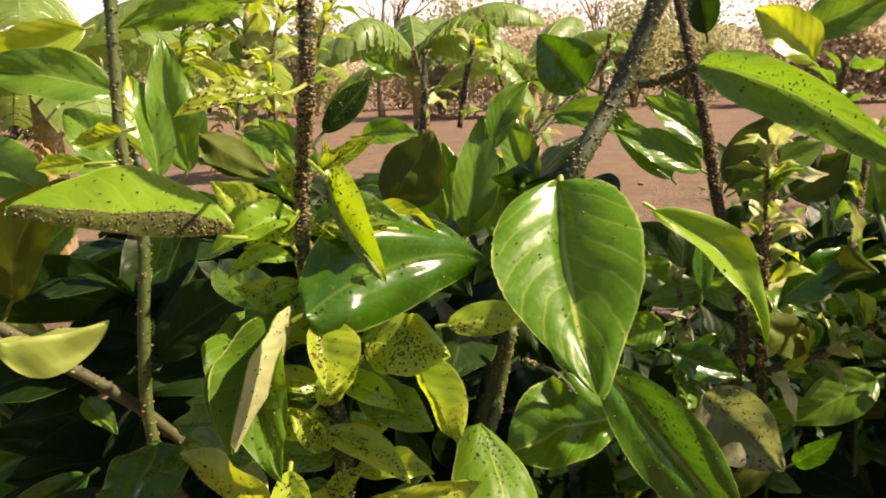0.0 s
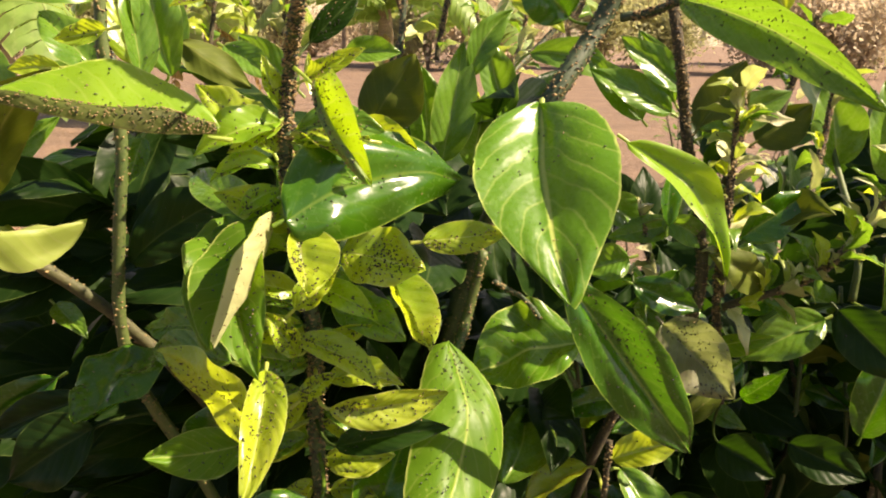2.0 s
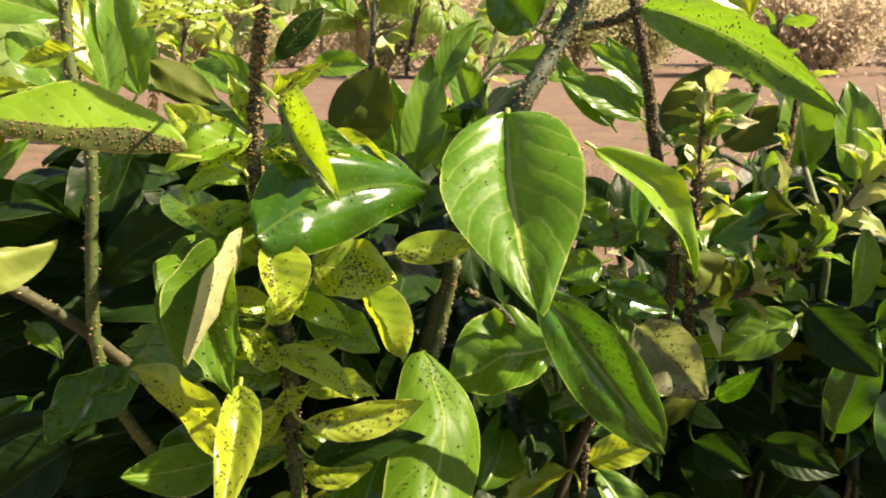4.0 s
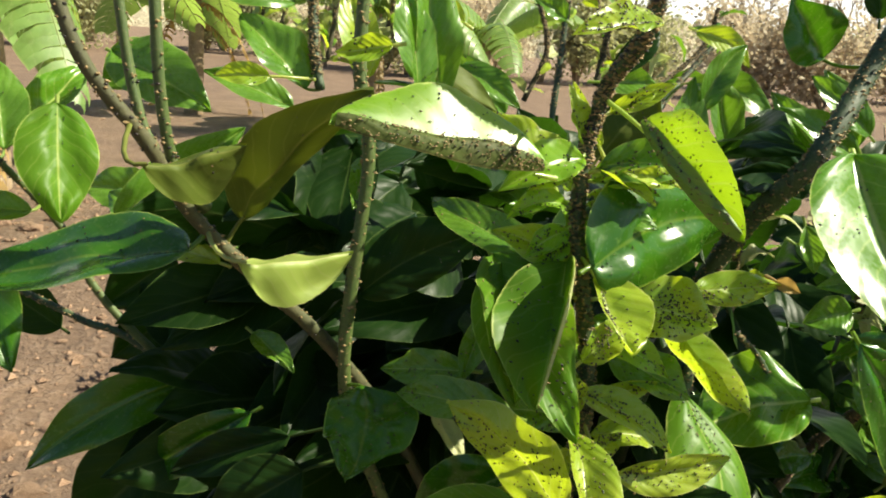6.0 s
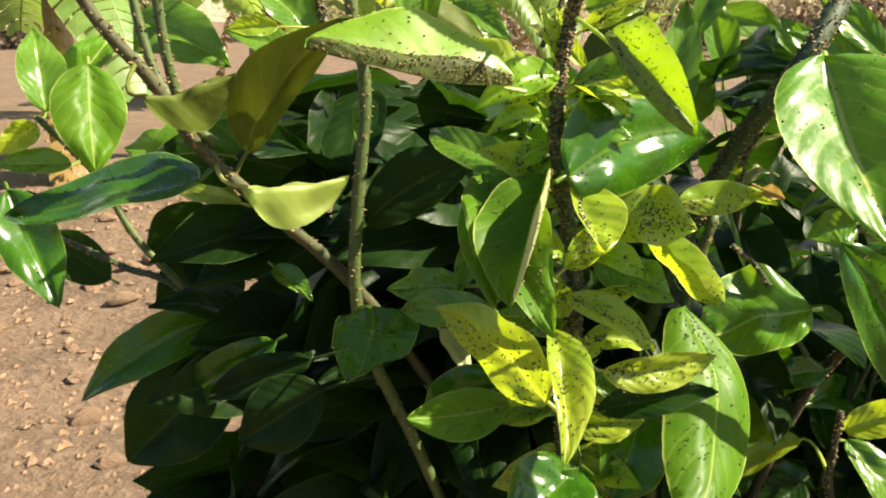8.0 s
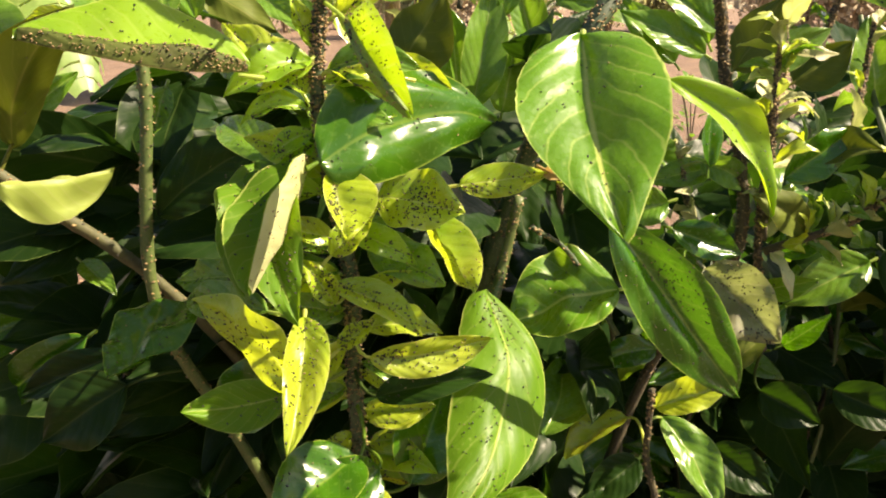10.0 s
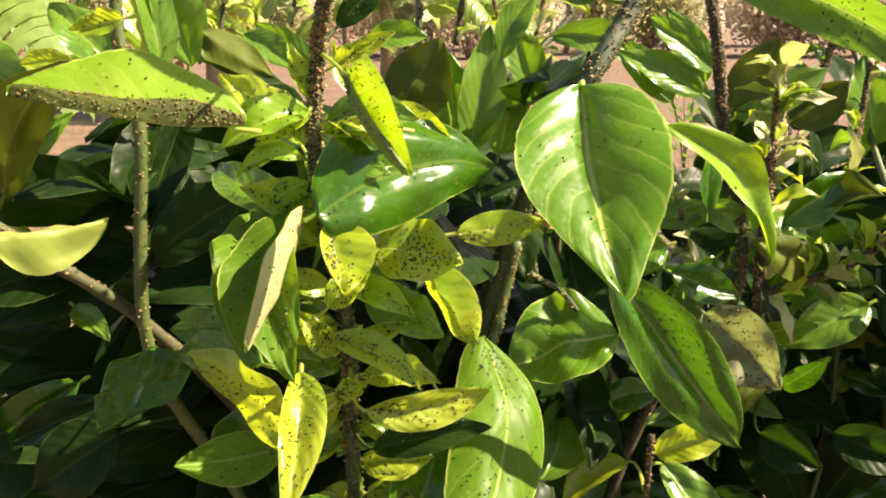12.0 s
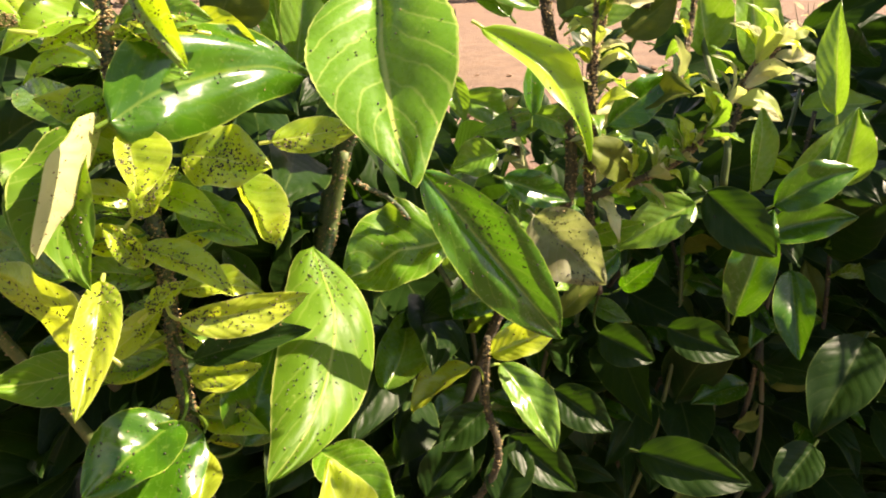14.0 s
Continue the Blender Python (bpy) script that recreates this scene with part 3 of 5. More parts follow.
leaf((-0.1780, 0.3307, 0.7179), (-0.1323, 0.2914, 0.7715), (-0.14, 0.74, 0.66), 0.0269, 20, 16, -0.020, 0.090, 0.02, LEAF_UNDER, 6, 0.89, 1.11, 0.3, 0.85, 0.3)
leaf((-0.1978, 0.2720, 0.7465), (-0.1698, 0.2838, 0.7532), (-0.16, 0.75, -0.64), 0.0267, 46, 51, 0.063, -0.022, 0.03, LEAF_UNDER, 12, 1.09, 0.91, 0.3, 0.85, 0.3)
leaf((-0.1937, 0.3164, 0.7095), (-0.2804, 0.3380, 0.6877), (-0.32, -0.46, 0.83), 0.0483, 17, 1, -0.006, 0.008, 0.05, LEAF_DEEP, 40, 0.98, 1.02, 0.4, 0.85, 0.3)
leaf((-0.2729, 0.4144, 0.7471), (-0.2626, 0.3853, 0.7001), (0.35, -0.76, 0.55), 0.0345, 3, 10, 0.016, 0.010, 0.05, LEAF_SATIN, 15, 0.97, 1.03, 0.4, 0.85, 0.3)
leaf((-0.3047, 0.3859, 0.6901), (-0.2759, 0.3621, 0.6402), (0.26, -0.81, 0.53), 0.0311, 24, 24, 0.02, 0, 0.17, LEAF_DEEP, 9, 1.0, 1.0, 0.6, 0.82)
leaf((-0.3059, 0.4356, 0.7212), (-0.3188, 0.4579, 0.7626), (0.56, -0.80, 0.81), 0.0272, 24, 24, 0.03, 0, 0.102, LEAF_GREEN, 6, 1.0, 1.0, 0.6, 0.82)
leaf((-0.2851, 0.4123, 0.6981), (-0.3172, 0.3998, 0.6995), (0.60, -0.79, 0.81), 0.0165, 20, 20, 0.04, 0, 0.102, LEAF_GREEN, 0, 1.0, 1.0, 0.6, 0.82)
leaf((-0.3012, 0.4136, 0.7179), (-0.3149, 0.4008, 0.7040), (0.77, -0.82, 0.56), 0.0182, 36, 36, 0.04, 0, 0.272, LEAF_YOUNG, 15, 1.0, 1.0, 0.6, 0.82)
leaf((-0.1769, 0.4935, 0.7456), (-0.2256, 0.4934, 0.7617), (0.41, -0.90, 0.70), 0.0215, 24, 24, 0.03, 0, 0.102, LEAF_GREEN, 4, 1.0, 1.0, 0.6, 0.82)
leaf((-0.2672, 0.4760, 0.7688), (-0.2135, 0.4547, 0.7445), (0.04, -0.93, 0.58), 0.0372, 20, 20, 0.02, 0, 0.102, LEAF_GREEN, 15, 1.0, 1.0, 0.6, 0.82)
leaf((-0.2522, 0.4239, 0.6934), (-0.1960, 0.4516, 0.7379), (0.55, -0.93, 0.52), 0.0262, 20, 20, 0.02, 0, 0.102, LEAF_GREEN, 9, 1.0, 1.0, 0.6, 0.82)
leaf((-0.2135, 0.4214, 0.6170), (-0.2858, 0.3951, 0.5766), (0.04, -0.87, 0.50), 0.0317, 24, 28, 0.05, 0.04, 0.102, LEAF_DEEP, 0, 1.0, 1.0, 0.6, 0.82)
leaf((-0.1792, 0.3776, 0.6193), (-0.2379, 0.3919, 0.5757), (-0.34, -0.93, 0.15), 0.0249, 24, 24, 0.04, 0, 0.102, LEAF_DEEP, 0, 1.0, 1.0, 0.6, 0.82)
# low leaves, shade put into their dark green
leaf((-0.1605, 0.3646, 0.6151), (-0.2154, 0.3776, 0.5878), (-0.40, -0.81, 0.43), 0.0216, 24, 24, 0.03, 0, 0.03, LEAF_SHADED, 0, 1.0, 1.0, 0.6, 0.82)
leaf((-0.2154, 0.4237, 0.5859), (-0.2690, 0.4049, 0.5363), (0.03, -0.95, 0.32), 0.0572, 20, 20, 0.03, 0, 0.03, LEAF_SHADED, 0, 1.0, 1.0, 0.6, 0.82)
leaf((-0.1533, 0.3512, 0.6060), (-0.1932, 0.3478, 0.5800), (-0.16, -0.92, 0.36), 0.0363, 20, 20, 0.03, 0, 0.03, LEAF_SHADED, 0, 1.0, 1.0, 0.6, 0.82)
leaf((-0.1296, 0.3393, 0.6505), (-0.1343, 0.2835, 0.6389), (0.10, -0.21, 0.97), 0.0353, 14, 1, 0.015, -0.057, 0.12, LEAF_DEEP, 40, 1.12, 0.88, 0.5, 0.8, 0.3)
leaf((-0.0717, 0.3231, 0.6235), (-0.1086, 0.3253, 0.6006), (-0.30, -0.86, 0.40), 0.0340, 24, 24, 0.03, 0, 0.102, LEAF_DEEP, 15, 1.0, 1.0, 0.6, 0.82)
leaf((0.0100, 0.3569, 0.6460), (-0.0112, 0.2682, 0.5846), (0.50, -0.57, 0.65), 0.0428, 0, -21, 0.045, -0.140, 0.06, LEAF_SATIN, 220, 0.95, 1.05, 0.5, 0.8, 0.3)
leaf((0.0740, 0.3681, 0.6412), (0.0239, 0.3718, 0.6232), (-0.30, -0.67, 0.68), 0.0480, 14, 12, 0.025, 0.045, 0.06, LEAF_FRESH, 40, 0.86, 1.14, 0.35, 0.85, 0.3)
leaf((0.1188, 0.3820, 0.6462), (0.1476, 0.3542, 0.6181), (-0.42, -0.82, 0.38), 0.0364, 20, 20, 0.02, 0, 0.18, LEAF_SICK, 140, 1.0, 1.0, 0.6, 0.82)
leaf((0.0903, 0.3691, 0.7384), (0.1381, 0.3566, 0.6784), (0.30, -0.86, 0.42), 0.0240, 28, 28, 0.04, -0.13, 0.17, LEAF_LIME, 30, 1, 1, 0.3, 0.82)
leaf((0.0917, 0.3562, 0.5856), (0.1239, 0.3484, 0.6004), (-0.12, -0.83, 0.70), 0.0205, 30, 30, 0.04, 0, 0.17, LEAF_YOUNG, 18, 1.0, 1.0, 0.6, 0.82)
leaf((0.0985, 0.3663, 0.5751), (0.1185, 0.3351, 0.5412), (0.09, -0.71, 0.70), 0.0239, 20, 22, 0.030, -0.033, 0.04, LEAF_GREEN, 6, 1.05, 0.95, 0.5, 0.85, 0.3)
leaf((0.0878, 0.3907, 0.5622), (0.0547, 0.3839, 0.5422), (-0.40, -0.44, 0.81), 0.0249, 37, 31, 0.046, 0.021, 0.06, LEAF_YOUNG, 20, 0.95, 1.05, 0.4, 0.85, 0.3)
leaf((0.0399, 0.3701, 0.5639), (0.0553, 0.4101, 0.5879), (0.12, -0.54, 0.83), 0.0315, 12, 26, 0.050, 0.075, 0.1, LEAF_GREEN, 6, 0.82, 1.18, 0.1, 0.85, 0.3)
# lower right leaves, darkened in colour for the shade there
leaf((0.0983, 0.4026, 0.5301), (0.0667, 0.3903, 0.5123), (-0.02, -0.81, 0.59), 0.0266, 30, 30, 0.03, 0, 0.05, LEAF_SHADED, 6, 1.0, 1.0, 0.6, 0.82)
leaf((0.0604, 0.3835, 0.4896), (0.0873, 0.3998, 0.5174), (-0.09, -0.82, 0.57), 0.0313, 30, 30, 0.03, 0, 0.05, LEAF_SHADED, 6, 1.0, 1.0, 0.6, 0.82)
leaf((0.1052, 0.3789, 0.5260), (0.1390, 0.3640, 0.4965), (-0.05, -0.91, 0.40), 0.0272, 30, 30, 0.03, 0, 0.05, LEAF_SHADED, 6, 1.0, 1.0, 0.6, 0.82)
leaf((0.1334, 0.3915, 0.5435), (0.1607, 0.3710, 0.5261), (-0.29, -0.81, 0.50), 0.0260, 24, 24, 0.03, 0, 0.05, LEAF_SHADED, 6, 1.0, 1.0, 0.6, 0.82)
leaf((0.0949, 0.3601, 0.4979), (0.1141, 0.3771, 0.5244), (-0.15, -0.78, 0.61), 0.0269, 24, 24, 0.03, 0, 0.05, LEAF_SHADED, 0, 1.0, 1.0, 0.6, 0.82)
leaf((0.0209, 0.2437, 0.5633), (0.0112, 0.2574, 0.5995), (0.34, -0.93, 0.66), 0.0291, 24, 24, 0.04, -0.05, 0.102, LEAF_YOUNG, 22, 1.0, 1.0, 0.6, 0.82)
leaf((-0.0374, 0.2989, 0.5914), (-0.0790, 0.2735, 0.5778), (0.30, -0.78, 0.54), 0.0347, 24, 24, 0.03, -0.05, 0.102, LEAF_DEEP, 140, 1.0, 1.0, 0.6, 0.82)
leaf((-0.0136, 0.3273, 0.6376), (-0.0262, 0.3353, 0.6558), (0.04, -0.90, 0.43), 0.0141, 24, 24, 0.03, 0, 0.03, LEAF_SHADED, 7, 1.0, 1.0, 0.6, 0.82)
leaf((-0.0251, 0.3172, 0.5722), (-0.0082, 0.3388, 0.6112), (0.09, -0.89, 0.45), 0.0344, 24, 24, 0.03, 0, 0.102, LEAF_DEEP, 7, 1.0, 1.0, 0.6, 0.82)
leaf((-0.0391, 0.2764, 0.5717), (-0.0365, 0.3006, 0.5811), (0.53, -0.37, 1.18), 0.0160, 36, 36, 0.03, 0, 0.102, LEAF_YOUNG, 7, 1.0, 1.0, 0.6, 0.82)
leaf((0.2388, 0.3980, 0.5751), (0.2597, 0.4046, 0.6342), (-0.49, -0.83, 0.27), 0.0297, 24, 24, 0.04, 0, 0.17, LEAF_DEEP, 0, 1.0, 1.0, 0.6, 0.82)
leaf((0.2192, 0.4039, 0.6466), (0.2488, 0.3786, 0.6161), (-0.45, -0.85, 0.27), 0.0329, 24, 24, 0.04, 0, 0.05, LEAF_SHADED, 6, 1.0, 1.0, 0.6, 0.82)
leaf((0.2651, 0.4141, 0.6329), (0.3071, 0.4045, 0.6536), (-0.36, -0.87, 0.33), 0.0266, 24, 24, 0.04, -0.06, 0.102, LEAF_DEEP, 0, 1.0, 1.0, 0.6, 0.82)
leaf((0.2627, 0.4184, 0.6134), (0.3115, 0.4050, 0.6257), (-0.33, -0.88, 0.34), 0.0240, 24, 24, 0.04, -0.06, 0.102, LEAF_DEEP, 0, 1.0, 1.0, 0.6, 0.82)
leaf((0.2773, 0.4099, 0.5947), (0.2675, 0.3763, 0.5548), (-0.46, -0.62, 0.63), 0.0253, 24, 24, 0.04, 0, 0.102, LEAF_DEEP, 0, 1.0, 1.0, 0.6, 0.82)
leaf((0.3098, 0.3832, 0.5613), (0.2666, 0.3541, 0.5205), (-0.29, -0.60, 0.74), 0.0402, 24, 24, 0.04, 0, 0.03, LEAF_SHADED, 0, 1.0, 1.0, 0.6, 0.82)
leaf((0.2581, 0.4275, 0.6380), (0.2629, 0.4329, 0.6869), (0.12, -0.98, 0.41), 0.0208, 28, 28, 0.04, 0, 0.102, LEAF_GREEN, 0, 1.0, 1.0, 0.6, 0.82)
leaf((0.2884, 0.4436, 0.6354), (0.3215, 0.4411, 0.6730), (0.08, -0.98, 0.39), 0.0200, 28, 28, 0.04, 0, 0.102, LEAF_GREEN, 0, 1.0, 1.0, 0.6, 0.82)
leaf((0.3216, 0.4386, 0.6346), (0.3286, 0.4427, 0.6806), (-0.29, -0.81, 0.45), 0.0300, 28, 28, 0.04, 0, 0.102, LEAF_GREEN, 0, 1.0, 1.0, 0.6, 0.82)
leaf((0.3030, 0.4248, 0.6799), (0.3045, 0.4350, 0.7417), (-0.80, -0.59, 0.12), 0.0219, 28, 28, 0.04, 0, 0.102, LEAF_GREEN, 0, 1.0, 1.0, 0.6, 0.82)
# dark colour stands for the shade low on the right
leaf((0.2009, 0.4017, 0.5700), (0.2356, 0.3821, 0.5586), (-0.35, -0.85, 0.39), 0.0281, 28, 28, 0.04, 0, 0.03, LEAF_SHADED, 0, 1.0, 1.0, 0.6, 0.82)
leaf((0.1631, 0.4063, 0.5680), (0.1895, 0.3881, 0.5568), (-0.38, -0.81, 0.44), 0.0281, 28, 28, 0.04, 0, 0.03, LEAF_SHADED, 0, 1.0, 1.0, 0.6, 0.82)
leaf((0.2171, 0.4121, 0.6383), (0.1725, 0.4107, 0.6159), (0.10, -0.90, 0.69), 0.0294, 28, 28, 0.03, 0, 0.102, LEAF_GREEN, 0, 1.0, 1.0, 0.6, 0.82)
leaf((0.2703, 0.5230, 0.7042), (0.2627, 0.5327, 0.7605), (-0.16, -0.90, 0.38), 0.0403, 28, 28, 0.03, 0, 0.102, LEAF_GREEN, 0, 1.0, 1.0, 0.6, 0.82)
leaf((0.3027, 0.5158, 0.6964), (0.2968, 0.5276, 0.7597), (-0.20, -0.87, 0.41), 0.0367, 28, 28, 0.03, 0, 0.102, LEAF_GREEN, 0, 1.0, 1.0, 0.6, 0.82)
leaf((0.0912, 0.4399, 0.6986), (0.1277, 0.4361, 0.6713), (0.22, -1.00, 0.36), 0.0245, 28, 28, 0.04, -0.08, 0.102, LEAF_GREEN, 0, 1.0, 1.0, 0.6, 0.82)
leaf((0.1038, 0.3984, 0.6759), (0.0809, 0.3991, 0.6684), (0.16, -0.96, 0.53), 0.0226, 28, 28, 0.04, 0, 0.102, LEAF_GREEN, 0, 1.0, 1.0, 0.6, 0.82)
leaf((0.1768, 0.3739, 0.5102), (0.2271, 0.3430, 0.5030), (-0.39, -0.75, 0.54), 0.0333, 28, 28, 0.04, 0, 0.03, LEAF_SHADED, 0, 1.0, 1.0, 0.6, 0.82)
leaf((0.2718, 0.3606, 0.5107), (0.2434, 0.3472, 0.4910), (-0.23, -0.62, 0.75), 0.0275, 28, 28, 0.04, 0, 0.03, LEAF_SHADED, 0, 1.0, 1.0, 0.6, 0.82)
leaf((0.1053, 0.3536, 0.8006), (0.1536, 0.2686, 0.7620), (-0.84, -0.53, 0.12), 0.0245, 28, 28, 0.03, -0.06, 0.136, LEAF_GREEN, 120, 1, 1, 0.45, 0.82)
leaf((0.0660, 0.3993, 0.7936), (0.0437, 0.3917, 0.8173), (0.07, -0.97, -0.24), 0.0299, 20, 20, 0.04, 0, 0.102, LEAF_DEEP, 7, 1.0, 1.0, 0.6, 0.82)
leaf((-0.1169, 0.3389, 0.7655), (-0.1243, 0.3469, 0.8051), (0.87, -0.75, 0.55), 0.0183, 28, 28, 0.03, 0, 0.102, LEAF_GREEN, 15, 1.0, 1.0, 0.6, 0.82)
leaf((-0.1073, 0.3494, 0.7662), (-0.1152, 0.3555, 0.8220), (0.39, -0.99, 0.41), 0.0222, 28, 28, 0.03, -0.05, 0.102, LEAF_GREEN, 7, 1.0, 1.0, 0.6, 0.82)
leaf((-0.0510, 0.2725, 0.7975), (-0.0804, 0.2529, 0.7924), (0.59, -0.65, 0.98), 0.0135, 36, 36, 0.02, 0, 0.204, LEAF_YOUNG, 160, 1.0, 1.0, 0.6, 0.82)
leaf((-0.1733, 0.4576, 0.7997), (-0.2463, 0.4501, 0.8161), (0.39, -0.99, 0.35), 0.0314, 24, 24, 0.08, 0, 0.102, LEAF_GREEN, 9, 1.0, 1.0, 0.6, 0.82)
leaf((-0.1900, 0.4644, 0.8340), (-0.2491, 0.4594, 0.8119), (0.42, -0.98, 0.13), 0.0296, 28, 28, 0.08, 0, 0.102, LEAF_YOUNG, 9, 1.0, 1.0, 0.6, 0.82)
leaf((-0.0698, 0.3116, 0.8301), (-0.1154, 0.3096, 0.8221), (0.16, 0.89, 0.74), 0.0192, 20, 20, 0.04, 0, 0.17, LEAF_GREEN, 22, 1.0, 1.0, 0.6, 0.82)
leaf((-0.1268, 0.3326, 0.7852), (-0.1470, 0.3316, 0.7811), (0.33, -1.00, 0.27), 0.0126, 36, 36, -0.17, 0, 0.204, LEAF_YOUNG, 9, 1.0, 1.0, 0.6, 0.82)
leaf((-0.0286, 0.4059, 0.7400), (-0.0062, 0.4032, 0.7756), (0.34, 0.93, -0.14), 0.0354, 14, 14, 0.02, 0, 0.03, LEAF_UNDER, 6, 1.0, 1.0, 0.6, 0.82)
leaf((0.0082, 0.4128, 0.7216), (0.0184, 0.4249, 0.7808), (0.26, -0.98, 0.49), 0.0254, 24, 24, 0.03, 0, 0.102, LEAF_GREEN, 0, 1.0, 1.0, 0.6, 0.82)
leaf((0.0222, 0.4216, 0.7648), (0.0434, 0.4284, 0.7971), (0.29, -0.98, 0.48), 0.0169, 24, 24, 0.06, -0.1, 0.102, LEAF_GREEN, 0, 1.0, 1.0, 0.6, 0.82)
leaf((0.0412, 0.4275, 0.7425), (0.0287, 0.4258, 0.7850), (0.23, -1.00, 0.24), 0.0214, 24, 24, 0.03, 0, 0.102, LEAF_GREEN, 0, 1.0, 1.0, 0.6, 0.82)
leaf((0.0014, 0.4336, 0.7240), (-0.0025, 0.4324, 0.7685), (0.29, -1.00, 0.26), 0.0263, 24, 24, 0.03, 0, 0.102, LEAF_GREEN, 0, 1.0, 1.0, 0.6, 0.82)
leaf((0.0254, 0.4422, 0.7153), (0.0324, 0.4401, 0.7546), (0.17, -0.99, 0.25), 0.0269, 24, 24, 0.03, 0, 0.102, LEAF_GREEN, 0, 1.0, 1.0, 0.6, 0.82)
leaf((0.0570, 0.4377, 0.7419), (0.0731, 0.4531, 0.7667), (0.08, -0.87, 0.49), 0.0209, 24, 24, 0.03, 0, 0.03, LEAF_SHADED, 0, 1.0, 1.0, 0.6, 0.82)
leaf((0.1509, 0.4994, 0.7401), (0.0998, 0.5040, 0.7648), (0.19, -1.00, 0.30), 0.0235, 24, 24, 0.03, 0, 0.102, LEAF_GREEN, 0, 1.0, 1.0, 0.6, 0.82)
leaf((0.1582, 0.5021, 0.7530), (0.1191, 0.5081, 0.7844), (0.10, -0.99, 0.27), 0.0235, 24, 24, 0.03, 0, 0.102, LEAF_GREEN, 0, 1.0, 1.0, 0.6, 0.82)
leaf((0.1605, 0.4775, 0.7323), (0.1842, 0.4758, 0.7729), (0.57, 0.77, -0.30), 0.0319, 12, 12, 0.03, 0, 0.03, LEAF_UNDER, 0, 1.0, 1.0, 0.6, 0.82)
leaf((0.1704, 0.4967, 0.7261), (0.2210, 0.4927, 0.7543), (0.08, -0.96, 0.50), 0.0266, 24, 24, 0.03, 0, 0.102, LEAF_GREEN, 0, 1.0, 1.0, 0.6, 0.82)
leaf((0.2040, 0.4964, 0.7230), (0.2339, 0.4914, 0.7473), (0.48, 0.76, -0.44), 0.0300, 12, 12, 0.03, 0, 0.03, LEAF_UNDER, 0, 1.0, 1.0, 0.6, 0.82)
leaf((0.2208, 0.5122, 0.7997), (0.1869, 0.5185, 0.8326), (-0.01, -0.95, 0.18), 0.0346, 28, 28, 0.06, 0, 0.102, LEAF_YOUNG, 0, 1.0, 1.0, 0.6, 0.82)
leaf((0.2234, 0.5361, 0.8172), (0.2764, 0.5209, 0.8402), (-0.01, -0.96, 0.30), 0.0343, 28, 28, 0.03, 0, 0.102, LEAF_GREEN, 0, 1.0, 1.0, 0.6, 0.82)
leaf((0.1577, 0.5155, 0.8190), (0.1541, 0.5222, 0.8521), (-0.32, -0.94, 0.15), 0.0235, 28, 28, 0.03, 0, 0.03, LEAF_SHADED, 0, 1.0, 1.0, 0.6, 0.82)
leaf((-0.1119, 0.3827, 0.7799), (-0.0800, 0.3789, 0.7600), (-0.21, 0.85, -0.49), 0.0192, 12, 12, 0.03, 0, 0.03, LEAF_UNDER, 6, 1.0, 1.0, 0.6, 0.82)
leaf((-0.0963, 0.4027, 0.7774), (-0.0697, 0.3895, 0.7615), (0.04, -0.90, 0.65), 0.0159, 24, 24, 0.03, 0, 0.102, LEAF_GREEN, 3, 1.0, 1.0, 0.6, 0.82)
leaf((-0.0455, 0.3250, 0.7691), (-0.0254, 0.3222, 0.7797), (0.16, -0.99, 0.25), 0.0089, 30, 30, 0.03, 0, 0.102, LEAF_YOUNG, 12, 1.0, 1.0, 0.6, 0.82)
leaf((-0.0479, 0.3325, 0.7811), (-0.0290, 0.3418, 0.8009), (0.27, -0.94, 0.19), 0.0145, 36, 36, 0.06, 0, 0.05, LEAF_SHADED, 30, 1.0, 1.0, 0.6, 0.82)
leaf((-0.0932, 0.4271, 0.7967), (-0.1264, 0.4302, 0.8134), (0.25, -0.99, 0.42), 0.0145, 30, 30, 0.04, 0, 0.102, LEAF_YOUNG, 6, 1.0, 1.0, 0.6, 0.82)
leaf((-0.0379, 0.3826, 0.7762), (-0.0123, 0.3829, 0.7763), (0.28, -1.00, 0.35), 0.0153, 30, 30, 0.06, 0, 0.102, LEAF_GREEN, 6, 1.0, 1.0, 0.6, 0.82)
leaf((-0.0281, 0.5108, 0.8040), (-0.0478, 0.5128, 0.8148), (0.20, -1.00, 0.35), 0.0168, 30, 30, 0.06, 0, 0.102, LEAF_GREEN, 6, 1.0, 1.0, 0.6, 0.82)
leaf((-0.2549, 0.5028, 0.7743), (-0.2796, 0.4974, 0.7490), (0.59, -0.94, 0.18), 0.0303, 30, 30, 0.06, 0, 0.102, LEAF_GREEN, 6, 1.0, 1.0, 0.6, 0.82)
leaf((-0.1807, 0.4201, 0.7659), (-0.2062, 0.4195, 0.7643), (0.29, -1.00, 0.34), 0.0131, 30, 30, 0.06, 0, 0.102, LEAF_YOUNG, 6, 1.0, 1.0, 0.6, 0.82)
leaf((0.0764, 0.5932, 0.7718), (0.1380, 0.5818, 0.7479), (0.07, -0.98, 0.24), 0.0268, 24, 24, 0.04, -0.12, 0.102, LEAF_GREEN, 22, 1.0, 1.0, 0.6, 0.82)
leaf((0.0549, 0.5310, 0.8045), (0.0877, 0.5232, 0.7855), (-0.01, -0.96, 0.20), 0.0173, 24, 24, 0.04, -0.1, 0.102, LEAF_YOUNG, 12, 1.0, 1.0, 0.6, 0.82)
leaf((-0.0675, 0.4451, 0.7543), (-0.0998, 0.4552, 0.7824), (0.06, -0.97, 0.39), 0.0198, 24, 24, 0.03, 0, 0.102, LEAF_GREEN, 4, 1.0, 1.0, 0.6, 0.82)
